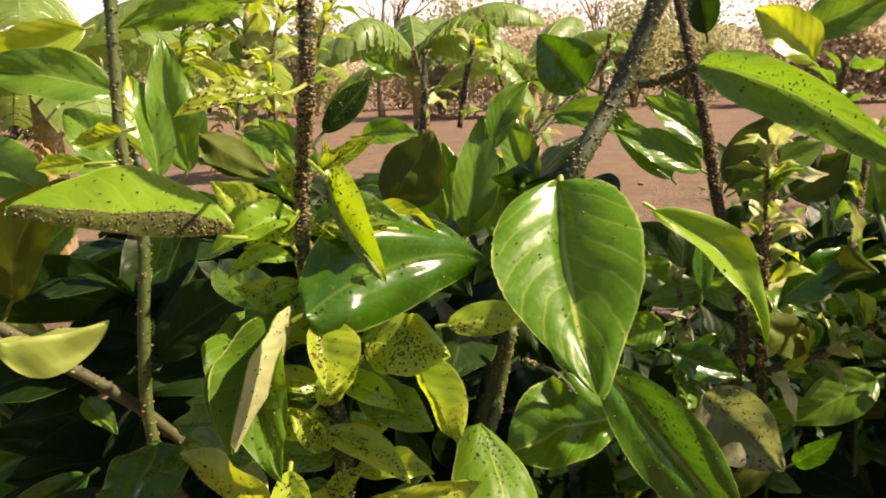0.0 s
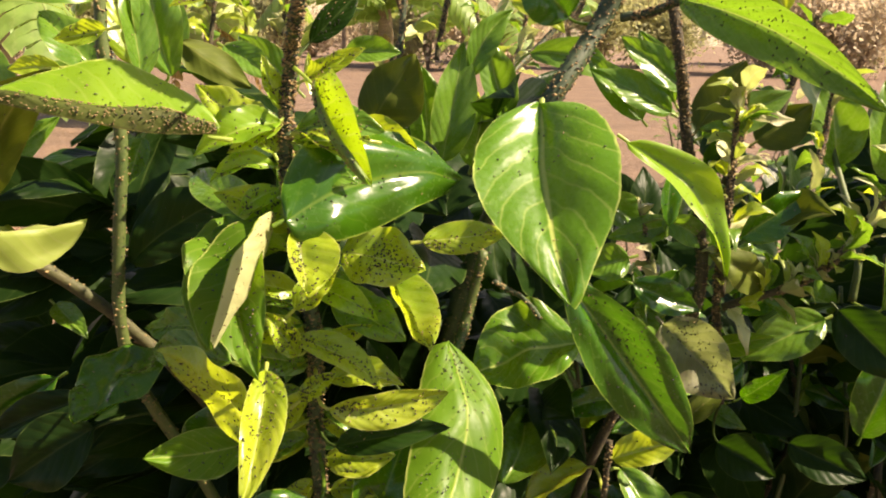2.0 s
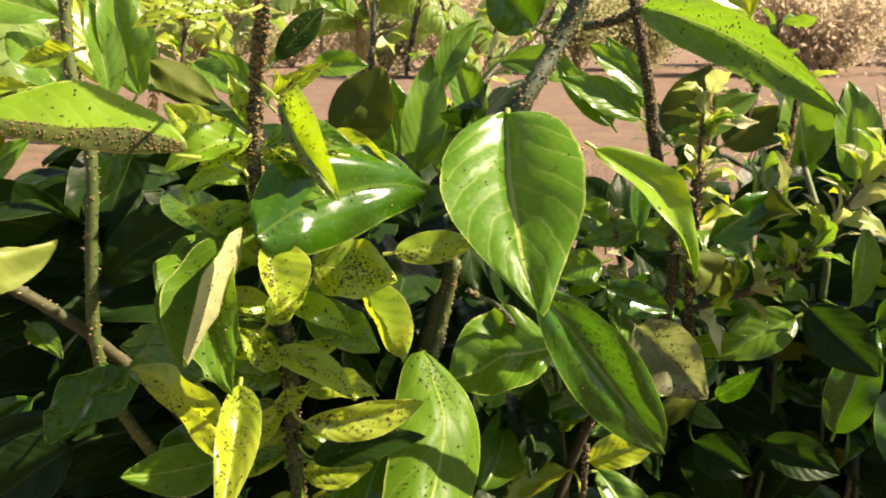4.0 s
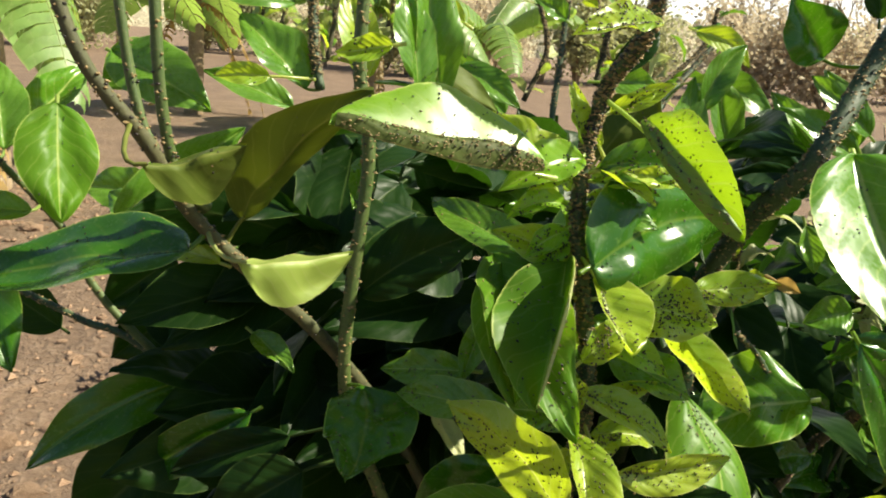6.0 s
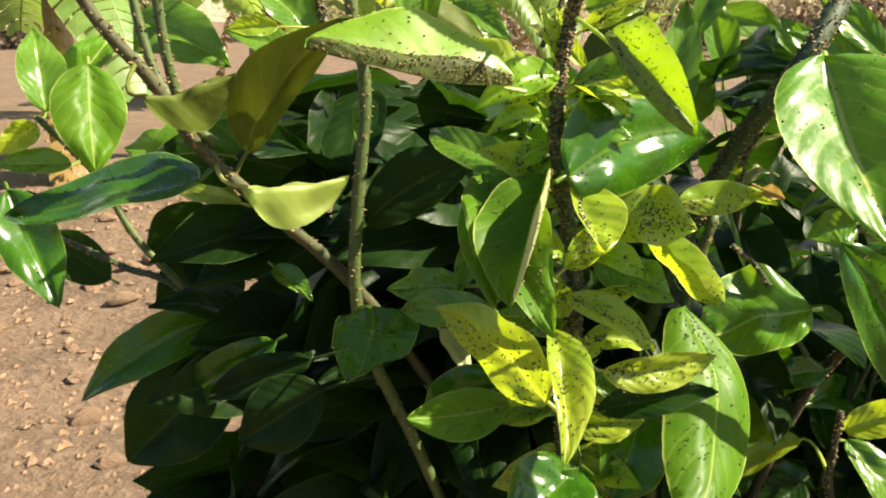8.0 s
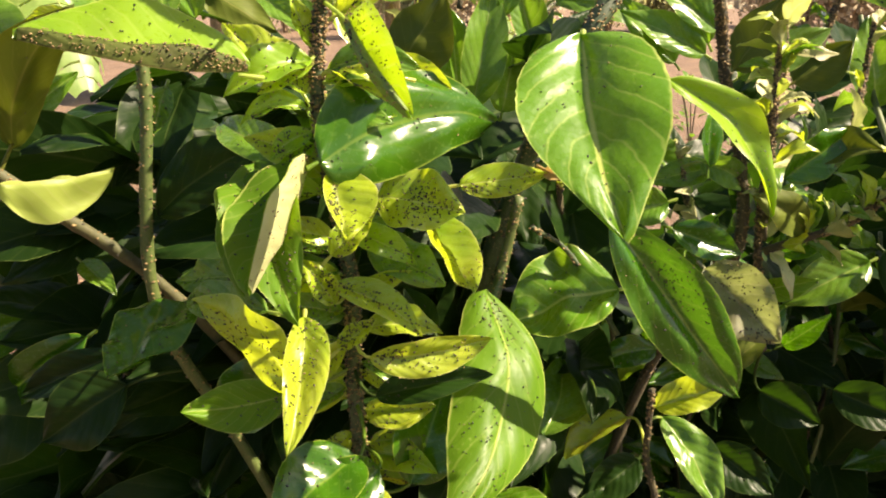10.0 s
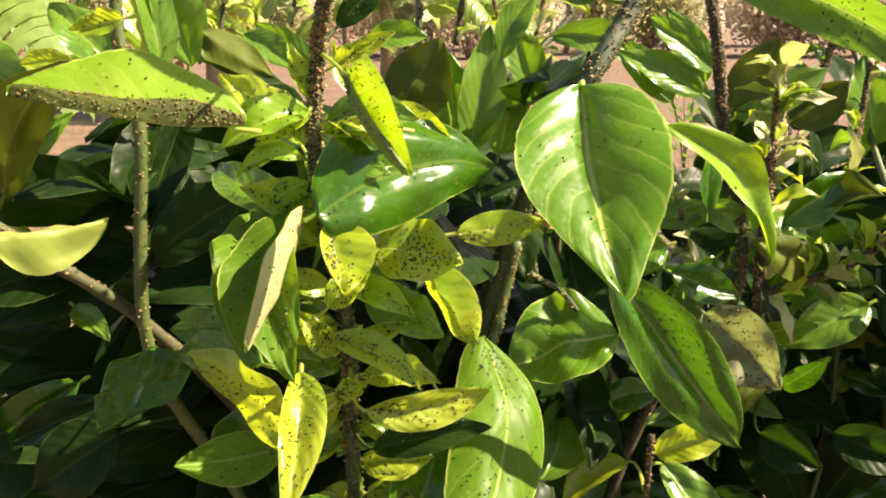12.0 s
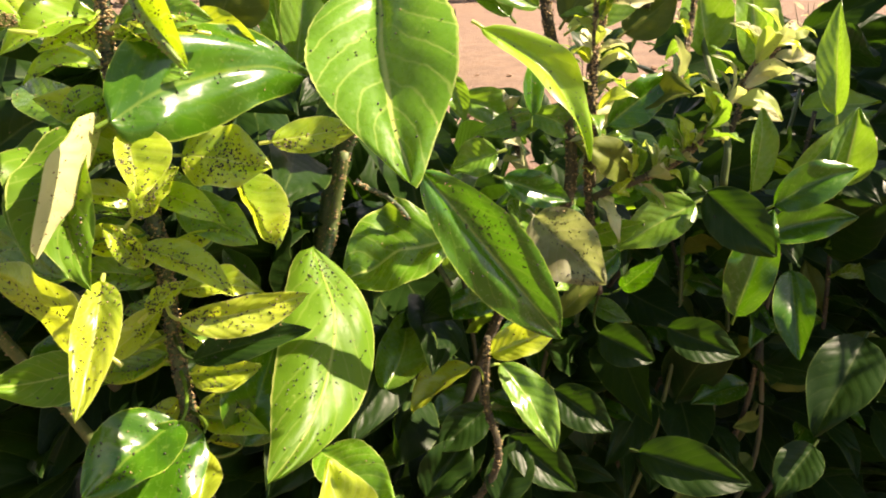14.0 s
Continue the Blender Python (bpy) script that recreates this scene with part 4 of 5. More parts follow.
leaf((-0.1149, 0.3910, 0.7702), (-0.1240, 0.4021, 0.8095), (0.15, -0.96, 0.53), 0.0182, 24, 24, 0.03, 0, 0.102, LEAF_GREEN, 7, 1.0, 1.0, 0.6, 0.82)
leaf((-0.1366, 0.3925, 0.7689), (-0.1481, 0.4037, 0.8080), (0.20, -0.96, 0.54), 0.0199, 24, 24, 0.03, 0, 0.102, LEAF_YOUNG, 15, 1.0, 1.0, 0.6, 0.82)
leaf((-0.1653, 0.4341, 0.7601), (-0.1990, 0.4452, 0.7918), (0.40, -0.88, 0.74), 0.0296, 24, 24, 0.03, 0, 0.102, LEAF_GREEN, 15, 1.0, 1.0, 0.6, 0.82)
leaf((0.1353, 0.5060, 0.7348), (0.1017, 0.5189, 0.7733), (-0.12, -0.92, 0.25), 0.0235, 24, 24, 0.03, 0, 0.102, LEAF_GREEN, 0, 1.0, 1.0, 0.6, 0.82)
leaf((0.1550, 0.5072, 0.7458), (0.1329, 0.5202, 0.7884), (-0.22, -0.87, 0.30), 0.0235, 24, 24, 0.03, 0, 0.102, LEAF_GREEN, 0, 1.0, 1.0, 0.6, 0.82)
leaf((-0.0318, 0.3468, 0.7467), (-0.0048, 0.3422, 0.7377), (0.12, -0.99, 0.34), 0.0171, 30, 30, 0.06, 0, 0.17, LEAF_YOUNG, 15, 1.0, 1.0, 0.6, 0.82)
leaf((-0.0402, 0.3591, 0.7515), (-0.0527, 0.3666, 0.7762), (-0.04, -0.94, 0.42), 0.0106, 36, 36, 0.03, -0.1, 0.102, LEAF_YOUNG, 12, 1.0, 1.0, 0.6, 0.82)
leaf((0.0853, 0.4213, 0.7122), (0.0906, 0.4148, 0.6893), (-0.21, -0.86, 0.42), 0.0141, 30, 30, 0.03, 0, 0.102, LEAF_GREEN, 0, 1.0, 1.0, 0.6, 0.82)
leaf((-0.0844, 0.3351, 0.6853), (-0.0936, 0.3196, 0.6628), (0.20, -0.81, 0.87), 0.0131, 30, 30, 0.03, 0, 0.102, LEAF_GREEN, 22, 1.0, 1.0, 0.6, 0.82)
leaf((-0.1808, 0.3868, 0.6538), (-0.1605, 0.3715, 0.6416), (0.04, -0.78, 0.87), 0.0139, 30, 30, 0.03, 0, 0.102, LEAF_GREEN, 3, 1.0, 1.0, 0.6, 0.82)
leaf((-0.1349, 0.3938, 0.7348), (-0.1390, 0.3785, 0.7148), (0.34, -0.80, 0.88), 0.0147, 30, 30, 0.03, 0, 0.102, LEAF_GREEN, 18, 1.0, 1.0, 0.6, 0.82)
leaf((-0.1206, 0.4308, 0.6826), (-0.0859, 0.4227, 0.6629), (0.19, -0.96, 0.54), 0.0282, 30, 30, 0.03, 0, 0.102, LEAF_GREEN, 0, 1.0, 1.0, 0.6, 0.82)
leaf((-0.0584, 0.4133, 0.7149), (-0.0860, 0.4199, 0.7313), (0.12, -0.98, 0.43), 0.0188, 30, 30, 0.03, 0, 0.102, LEAF_GREEN, 0, 1.0, 1.0, 0.6, 0.82)
# rear leaves, near-black colour in place of cast shade
leaf((-0.2205, 0.4605, 0.6454), (-0.2642, 0.4550, 0.6104), (-0.01, -0.99, 0.16), 0.0363, 24, 24, 0.03, 0, 0.03, LEAF_SHADED, 0, 1.0, 1.0, 0.6, 0.82)
leaf((-0.2355, 0.4766, 0.6625), (-0.2728, 0.4720, 0.6331), (0.03, -0.99, 0.12), 0.0340, 24, 24, 0.03, 0, 0.03, LEAF_SHADED, 0, 1.0, 1.0, 0.6, 0.82)
leaf((-0.2131, 0.4523, 0.6166), (-0.2533, 0.4739, 0.6463), (-0.06, -0.84, 0.53), 0.0337, 24, 24, 0.03, 0, 0.03, LEAF_SHADED, 0, 1.0, 1.0, 0.6, 0.82)
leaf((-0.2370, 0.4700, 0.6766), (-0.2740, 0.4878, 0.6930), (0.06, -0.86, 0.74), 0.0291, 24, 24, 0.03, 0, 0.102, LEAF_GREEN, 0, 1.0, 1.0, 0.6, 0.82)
leaf((-0.3233, 0.4697, 0.6476), (-0.3602, 0.4760, 0.6599), (-0.01, -0.90, 0.43), 0.0363, 24, 24, 0.03, 0, 0.03, LEAF_SHADED, 0, 1.0, 1.0, 0.6, 0.82)
leaf((-0.2987, 0.4801, 0.6161), (-0.3440, 0.4904, 0.6408), (0.06, -0.87, 0.48), 0.0316, 24, 24, 0.03, 0, 0.03, LEAF_SHADED, 0, 1.0, 1.0, 0.6, 0.82)
leaf((-0.2552, 0.5253, 0.6838), (-0.3024, 0.5302, 0.6872), (0.19, -0.97, 0.51), 0.0303, 24, 24, 0.03, 0, 0.102, LEAF_GREEN, 0, 1.0, 1.0, 0.6, 0.82)
leaf((-0.0238, 0.3156, 0.7449), (-0.0461, 0.3065, 0.7492), (0.65, -0.93, 0.27), 0.0103, 36, 36, 0.04, 0, 0.34, LEAF_YOUNG, 30, 1.0, 1.0, 0.6, 0.82)
leaf((-0.0567, 0.3188, 0.7559), (-0.0650, 0.3195, 0.7766), (0.33, -1.00, 0.34), 0.0100, 36, 36, 0.04, -0.06, 0.272, LEAF_YOUNG, 30, 1.0, 1.0, 0.6, 0.82)
leaf((-0.0484, 0.3221, 0.7677), (-0.0327, 0.3196, 0.7774), (0.11, -0.99, 0.30), 0.0087, 36, 36, 0.04, 0, 0.272, LEAF_YOUNG, 30, 1.0, 1.0, 0.6, 0.82)
leaf((-0.0529, 0.3027, 0.6805), (-0.0349, 0.3074, 0.6973), (0.19, -0.93, 0.64), 0.0155, 36, 36, 0.04, 0, 0.272, LEAF_YOUNG, 120, 1.0, 1.0, 0.6, 0.82)
leaf((-0.0539, 0.3327, 0.7131), (-0.0723, 0.3219, 0.6932), (0.35, -0.90, 0.71), 0.0170, 36, 36, 0.04, 0, 0.34, LEAF_LIME, 80, 1.0, 1.0, 0.6, 0.82)
leaf((-0.0520, 0.3024, 0.6612), (-0.0648, 0.3024, 0.6793), (0.34, -1.00, 0.33), 0.0134, 36, 36, 0.04, 0, 0.34, LEAF_YOUNG, 80, 1.0, 1.0, 0.6, 0.82)
leaf((-0.0610, 0.3282, 0.7341), (-0.0489, 0.3265, 0.7098), (0.20, -1.00, 0.32), 0.0134, 36, 36, 0.04, 0, 0.34, LEAF_LIME, 120, 1.0, 1.0, 0.6, 0.82)
leaf((-0.0504, 0.2930, 0.6464), (-0.0365, 0.2960, 0.6569), (0.15, -0.90, 0.70), 0.0111, 36, 36, 0.04, 0, 0.34, LEAF_YOUNG, 80, 1.0, 1.0, 0.6, 0.82)
leaf((0.0336, 0.3407, 0.7044), (0.0410, 0.3344, 0.7016), (-0.53, -0.77, 0.35), 0.0080, 36, 36, 0.08, 0, 0.2, BANANA_DRY, 0, 1.0, 1.0, 0.6, 0.82)
# small leaf whose cream colour stands for a white glint
leaf((-0.0995, 0.3592, 0.6333), (-0.0867, 0.3431, 0.6164), (0.45, -0.70, 0.55), 0.0120, 22, 22, 0.04, 0.02, 0.08, LEAF_CREAM, 6, 1, 1, 0.45, 0.85, 0.5)
leaf((-0.1963, 0.3910, 0.6843), (-0.2335, 0.4146, 0.6841), (0.10, -0.80, 0.60), 0.0140, 22, 22, 0.04, 0.02, 0.08, LEAF_YOUNG, 4, 1, 1, 0.45, 0.85, 0.5)
leaf((-0.3064, 0.4535, 0.7293), (-0.2811, 0.4810, 0.7603), (0.10, -0.80, 0.55), 0.0240, 22, 22, 0.04, 0.02, 0.08, LEAF_FRESH, 8, 1, 1, 0.45, 0.85, 0.5)
leaf((-0.0448, 0.2938, 0.5988), (-0.0751, 0.2625, 0.5888), (-0.10, -0.70, 0.70), 0.0340, 22, 22, 0.04, 0.02, 0.08, LEAF_DEEP, 60, 1, 1, 0.45, 0.85, 0.5)
leaf((0.0087, 0.2938, 0.5800), (0.0347, 0.2563, 0.5750), (0.20, -0.60, 0.75), 0.0260, 22, 22, 0.04, 0.02, 0.08, LEAF_FRESH, 10, 1, 1, 0.45, 0.85, 0.5)
leaf((-0.0801, 0.3268, 0.7094), (-0.0806, 0.2748, 0.6745), (-0.10, -0.80, 0.45), 0.0280, 14, 14, 0.02, 0.0, 0.08, LEAF_SATIN, 40, 1, 1, 0.3, 0.85, 0.3)
flush([(0.1558, 0.4047, 0.6535), (0.1537, 0.4018, 0.7068), (0.1605, 0.4164, 0.7521)], 26, 0.021, LEAF_YOUNG)
flush([(0.1590, 0.4027, 0.6493), (0.1941, 0.3928, 0.6660), (0.2139, 0.3873, 0.6892), (0.2463, 0.3961, 0.7285)], 40, 0.022, LEAF_YOUNG)
flush([(0.1585, 0.4220, 0.7104), (0.1630, 0.4178, 0.7398), (0.1625, 0.4220, 0.7606)], 16, 0.019, LEAF_YOUNG)
flush([(0.2180, 0.4994, 0.7372), (0.2296, 0.5061, 0.7697), (0.2409, 0.5122, 0.7989)], 12, 0.022, LEAF_GREEN)
flush([(0.0441, 0.6001, 0.7381), (0.0792, 0.6883, 0.7689), (0.0902, 0.7161, 0.8046)], 14, 0.020, LEAF_YOUNG)
flush([(0.0689, 0.6829, 0.7425), (0.0496, 0.7133, 0.7925), (0.0334, 0.7255, 0.8532)], 14, 0.022, LEAF_YOUNG)
flush([(0.0786, 0.6856, 0.7555), (0.1300, 0.7151, 0.7982), (0.1408, 0.7217, 0.8301)], 9, 0.024, LEAF_GREEN)
flush([(-0.1730, 0.7058, 0.7653), (-0.1657, 0.7180, 0.8250), (-0.1588, 0.7283, 0.8755)], 30, 0.030, LEAF_YOUNG)
flush([(-0.1501, 0.7562, 0.7613), (-0.1526, 0.7682, 0.8207), (-0.1401, 0.7793, 0.8746)], 30, 0.030, LEAF_YOUNG)
flush([(-0.2239, 0.8098, 0.7773), (-0.2133, 0.8216, 0.8349), (-0.2084, 0.8323, 0.8874)], 24, 0.032, LEAF_YOUNG)
flush([(-0.0280, 0.6274, 0.7501), (-0.0135, 0.6356, 0.7862), (-0.0212, 0.6453, 0.8209)], 9, 0.019, LEAF_YOUNG)
flush([(0.0099, 0.5767, 0.7667), (0.0158, 0.5847, 0.7993), (0.0220, 0.5909, 0.8248)], 9, 0.019, LEAF_YOUNG)
flush([(0.2573, 0.4581, 0.6649), (0.2727, 0.4656, 0.6932), (0.2871, 0.4535, 0.7261)], 11, 0.022, LEAF_YOUNG)
flush([(0.2249, 0.4624, 0.6930), (0.2427, 0.4902, 0.7220), (0.2499, 0.4997, 0.7576)], 9, 0.022, LEAF_YOUNG)
flush([(0.0547, 0.4228, 0.6645), (0.0530, 0.4225, 0.6943), (0.0604, 0.4289, 0.7160)], 7, 0.019, LEAF_YOUNG)
flush([(0.1457, 0.4072, 0.6255), (0.1219, 0.4127, 0.6628), (0.1157, 0.4251, 0.6967)], 8, 0.019, LEAF_YOUNG)
flush([(-0.2303, 0.7582, 0.7747), (-0.2332, 0.7682, 0.8243), (-0.2260, 0.7783, 0.8734)], 22, 0.028, LEAF_YOUNG)
flush([(-0.1296, 0.8109, 0.7785), (-0.1193, 0.8216, 0.8308), (-0.1009, 0.8323, 0.8828)], 20, 0.028, LEAF_YOUNG)
# -- end of placed leaves --

# small young leaves crowding the middle stem
def stem_leaves():
    rng = random.Random(515)
    path = smooth_path([(-0.0431, 0.3290, 0.56), (-0.0476, 0.3219, 0.6098), (-0.0466, 0.3124, 0.6663), (-0.0566, 0.3192, 0.7310), (-0.0540, 0.3165, 0.755)], 12)
    for k in range(2, len(path) - 1):
        if rng.random() < 0.12:
            continue
        t = rng.choice((0.0, 3.14)) + rng.uniform(-0.5, 0.9) * rng.choice((1, -0.4))
        way = Vector((math.cos(t), abs(math.sin(t)) - 0.4, rng.uniform(-0.7, 0.5))).normalized()
        L = rng.uniform(0.017, 0.036)
        base = path[k] + way * 0.004
        n = Vector((rng.uniform(-0.3, 0.5), -0.75, rng.uniform(0.3, 0.9)))
        leaf(base, base + way * L, n, L * rng.uniform(0.40, 0.55), rng.uniform(10, 45), rng.uniform(10, 45), rng.uniform(0.0, 0.12), rng.uniform(-0.1, 0.1), 0.16, rng.choice((LEAF_YOUNG, LEAF_YOUNG, LEAF_LIME, LEAF_GREEN)), 40)


stem_leaves()


# upright shoots with many middling leaves on the shaded flank
def flank_shoots():
    rng = random.Random(404)
    for i in range(13):
        x, y = 0.11 + 0.021 * i + rng.uniform(-0.012, 0.012), rng.uniform(0.45, 0.56)
        z = 0.40 + rng.uniform(-0.04, 0.04)
        top = 0.60 + 0.06 * rng.random() + (0.05 if x > 0.27 else 0.0)
        pts = [(x - 0.04, y + 0.03, z - 0.12), (x, y, z), (x + rng.uniform(-0.02, 0.03), y - 0.01, 0.5 * (z + top)), (x + rng.uniform(-0.03, 0.05), y + rng.uniform(-0.02, 0.02), top)]
        twig(pts, 0.0024, 0.0013, rng.choice((BARK_SHADED, BARK_GREEN, BARK_BROWN)), 60)
        path = smooth_path(pts)
        for k in range(9, len(path) - 1):
            if rng.random() < 0.35:
                continue
            t = rng.uniform(0, 6.28)
            way = Vector((math.cos(t), 0.75 * math.sin(t) - 0.3, rng.uniform(-0.55, 0.65))).normalized()
            L = rng.uniform(0.028, 0.052)
            base = path[k] + way * 0.004
            n = Vector((rng.uniform(-0.4, 0.6), -0.7, rng.uniform(0.2, 0.9)))
            # colour set by height: dark low down for shade, bright on top for sun
            leaf(base, base + way * L, n, L * rng.uniform(0.42, 0.62), rng.uniform(5, 30), rng.uniform(5, 30), rng.uniform(0.0, 0.10), rng.uniform(-0.08, 0.08), 0.12, rng.choice((LEAF_GREEN, LEAF_SATIN, LEAF_LIME, LEAF_GREEN, LEAF_PALE) if base.z > 0.62 else (LEAF_GREEN, LEAF_GREEN, LEAF_DEEP, LEAF_SATIN, LEAF_UNDER) if base.z > 0.54 else (LEAF_SHADED, LEAF_SHADED, LEAF_DEEP, LEAF_UNDER)), 0)


flank_shoots()


# leaves at the foot of the pale flush, round the crusted stem
def fork_leaves():
    rng = random.Random(626)
    for i in range(22):
        base = Vector((rng.uniform(0.105, 0.185), rng.uniform(0.385, 0.43), rng.uniform(0.585, 0.70)))
        t = rng.uniform(0, 6.28)
        way = Vector((math.cos(t), -0.15 + 0.3 * math.sin(t), rng.uniform(-0.6, 0.9))).normalized()
        L = rng.uniform(0.026, 0.044)
        leaf(base, base + way * L, (rng.uniform(-0.5, 0.5), -0.8, rng.uniform(0.1, 0.7)), L * rng.uniform(0.38, 0.55), rng.uniform(5, 30), rng.uniform(5, 30), rng.uniform(0.0, 0.1), rng.uniform(-0.08, 0.08), 0.12, rng.choice((LEAF_GREEN, LEAF_SATIN, LEAF_DEEP, LEAF_UNDER, LEAF_RICH)), 8)


fork_leaves()

# trunk
v, f, _ = tube(smooth_path([Vector(p) - OFF for p in ((0.02, 0.48, -0.05), (0.025, 0.475, 0.2), (0.005, 0.46, 0.4), (-0.01, 0.45, 0.56))]), 0.014, 0.007, 12, 0.08, 3)
mesh_part("trunk", v, f, BARK_BROWN, bush)


# leaves inside the bush, coloured near black for the shade in there
def inner_leaves():
    rng = random.Random(77)
    shapes, raw = [], []
    for i in range(12):
        W = rng.uniform(0.030, 0.044)
        v, f, uv, _ = blade(rng.uniform(0.065, 0.095), W, rng.uniform(6, 20), rng.uniform(6, 20), rng.uniform(0.02, 0.1), rng.uniform(-0.05, 0.05), rng.uniform(0.02, 0.1), 300 + i, 10, 3)
        ob = mesh_part("leaf", v, f, LEAF_SHADED, bush, uv)
        shapes.append(ob.data)
        raw.append((np.array(v), np.array(f, dtype=object), uv))
        bpy.data.objects.remove(ob)
    made, V, FA, UV, n0 = 0, [], [], [], 0
    while made < 5200:
        x, y, z = rng.uniform(-0.34, 1.0), 0.415 + 0.8 * rng.random() ** 1.7, rng.uniform(0.03, 0.82)
        top = 0.735 - 0.12 * (y - 0.5) + (-0.085 if 0.08 < x < 0.36 else 0.0)
        left = -0.215 + 0.20 * max(0.0, z - 0.52) - 0.20 * max(0.0, 0.5 - z) + 0.05 * (y - 0.43)
        if made % 9 == 0:
            x, y, z = rng.uniform(-0.30, 0.02), rng.uniform(0.41, 0.62), rng.uniform(0.25, 0.64)
            left = -0.215 + 0.45 * max(0.0, z - 0.52) - 0.20 * max(0.0, 0.5 - z)
        # every fourth leaf: unseen clump on the right, added to block the sun
        if made % 4 == 1:
            x, y, z = rng.uniform(0.42, 0.95), rng.uniform(0.34, 0.82), rng.uniform(0.45, 1.2)
            top, left = 0.90 - 0.4 * abs(x - 0.6), 0.42 + 0.75 * abs(y - 0.50)
        elif x > 0.08 and y < 0.49:
            continue
        if z > top or x < left or (y > 0.62 or x > 0.5) and ((x - 0.33) / 0.66) ** 2 + ((y - 0.70) / 0.50) ** 2 > 1.0:
            continue
        if x < -0.07 and z < 0.57 and rng.random() < 0.5:
            made += 1
            continue
        d = Vector((x - 0.15 + rng.uniform(-0.3, 0.3), (y - 0.75) * 0.7 - 0.12 + rng.uniform(-0.25, 0.2), rng.uniform(-0.35, 0.25))).normalized()
        n = Vector((rng.uniform(-0.6, 0.5), rng.uniform(-1.2, 0.1), rng.uniform(0.15, 0.9)))
        n = (n - d * n.dot(d)).normalized()
        k = rng.uniform(0.8, 1.15)
        m = Matrix.Translation(Vector((x, y, z)) - OFF) @ Matrix(((*d,), (*n.cross(d),), (*n,))).transposed().to_4x4() @ Matrix.Diagonal((k, k, k, 1))
        i = rng.randrange(12)
        if made < 120:
            ob = new("leaf", shapes[i])
            ob.parent = bush
            ob.matrix_local = m
            if rng.random() < 0.12:
                ob.material_slots[0].link = "OBJECT"
                ob.material_slots[0].material = LEAF_GREEN
        else:
            v, f, uv = raw[i]
            mm = np.array(m)
            V.append(v @ mm[:3, :3].T + mm[:3, 3])
            FA += [tuple(q + n0 for q in face) for face in f]
            UV += uv
            n0 += len(v)
        made += 1
    mesh_part("inner_leaves", np.concatenate(V).tolist(), FA, LEAF_SHADED, bush, UV, "dense inner leaves coloured dark for shade, plus an unseen sun-blocking clump", "stuff")


inner_leaves()


# ---- plants and scrub behind the bush ----
def strip_leaf(L, W, rise, droop, seed, torn=0.5, dry=False):
    """A banana leaf along +x: arching midrib and blade halves that hang in torn strips."""
    rng = random.Random(seed)
    verts, faces, uvs = [], [], []
    n = 30

    def rib(s):
        return Vector((L * s * (1 - 0.12 * s * droop), 0, L * (rise * s - droop * s * s * 0.75)))

    for side in (-1, 1):
        hang = rng.uniform(0.35, 0.9)
        for i in range(n):
            s0, s1 = i / n, (i + 1) / n - rng.uniform(0.0, 0.012) * torn * 2
            h = hang + rng.uniform(-0.25, 0.35) * torn
            k = len(verts)
            for s in (s0, s1):
                w = W / 2 * math.sin(math.pi * min(0.985, 0.06 + 0.92 * s)) ** 0.55
                p = rib(s)
                for q in (0.0, 0.35, 0.7, 1.0):
                    a = h * q * 1.2
                    verts.append((p.x + 0.12 * w * q, p.y + side * w * q * math.cos(a), p.z - w * q * math.sin(a)))
                    uvs.append((0.5 + side * q / 2, s))
            for j in range(3):
                f = (k + j, k + j + 1, k + 5 + j, k + 4 + j)
                faces.append(f if side < 0 else f[::-1])
    k0 = len(verts)
    for i in range(n + 1):
        p, r = rib(i / n), 0.014 * (1 - 0.8 * i / n)
        for j in range(5):
            t = 6.283 * j / 5
            verts.append((p.x, p.y + r * math.cos(t), p.z + r * math.sin(t) - r * 0.6))
            uvs.append((0.5, i / n))
    for i in range(n):
        for j in range(5):
            a, b = k0 + i * 5 + j, k0 + i * 5 + (j + 1) % 5
            faces.append((a, b, b + 5, a + 5))
    return verts, faces, uvs


def banana_plant(x, y, height, seed, leaves=8, dry=2, turn=0.0):
    rng = random.Random(seed)
    z = ground_height(x, y)
    plant = thing("banana_plant", (x, y, z), "young banana plant with torn drooping green leaves on bare soil", "banana plant", "banana plants")
    v, f, _ = tube(smooth_path([Vector((0, 0, -0.05)), Vector((0.02, 0, height * 0.3)), Vector((0.0, 0.02, height * 0.62))]), 0.085, 0.045, 14, 0.05, seed)
    mesh_part("stem", v, f, STALK, plant, label="fibrous brown and straw-coloured stem")
    for i in range(leaves):
        L = height * rng.uniform(0.55, 0.8)
        v, f, uv = strip_leaf(L, L * rng.uniform(0.36, 0.46), rng.uniform(0.35, 1.1), rng.uniform(0.8, 1.5), seed * 31 + i, rng.uniform(0.08, 0.4))
        ob = mesh_part("leaf", v, f, BANANA, plant, uv)
        ob.matrix_local = Matrix.Translation((0, 0.0, height * rng.uniform(0.52, 0.62))) @ pose(0, 0, 0, 0, 0, turn + 360 * i / leaves + rng.uniform(-20, 20))
    for i in range(dry):
        L = height * rng.uniform(0.4, 0.55)
        v, f, uv = strip_leaf(L, L * 0.2, 0.1, 2.2, seed * 57 + i, 1.0)
        ob = mesh_part("leaf", v, f, BANANA_DRY, plant, uv, "withered orange brown hanging leaf")
        ob.matrix_local = Matrix.Translation((0, 0, height * rng.uniform(0.35, 0.5))) @ pose(0, 0, 0, 0, 0, rng.uniform(0, 360))
    return plant


banana_plant(-0.2, 6.6, 1.75, 11, 8, 1, 20)
banana_plant(-1.85, 3.9, 1.7, 12, 8, 2, 5)
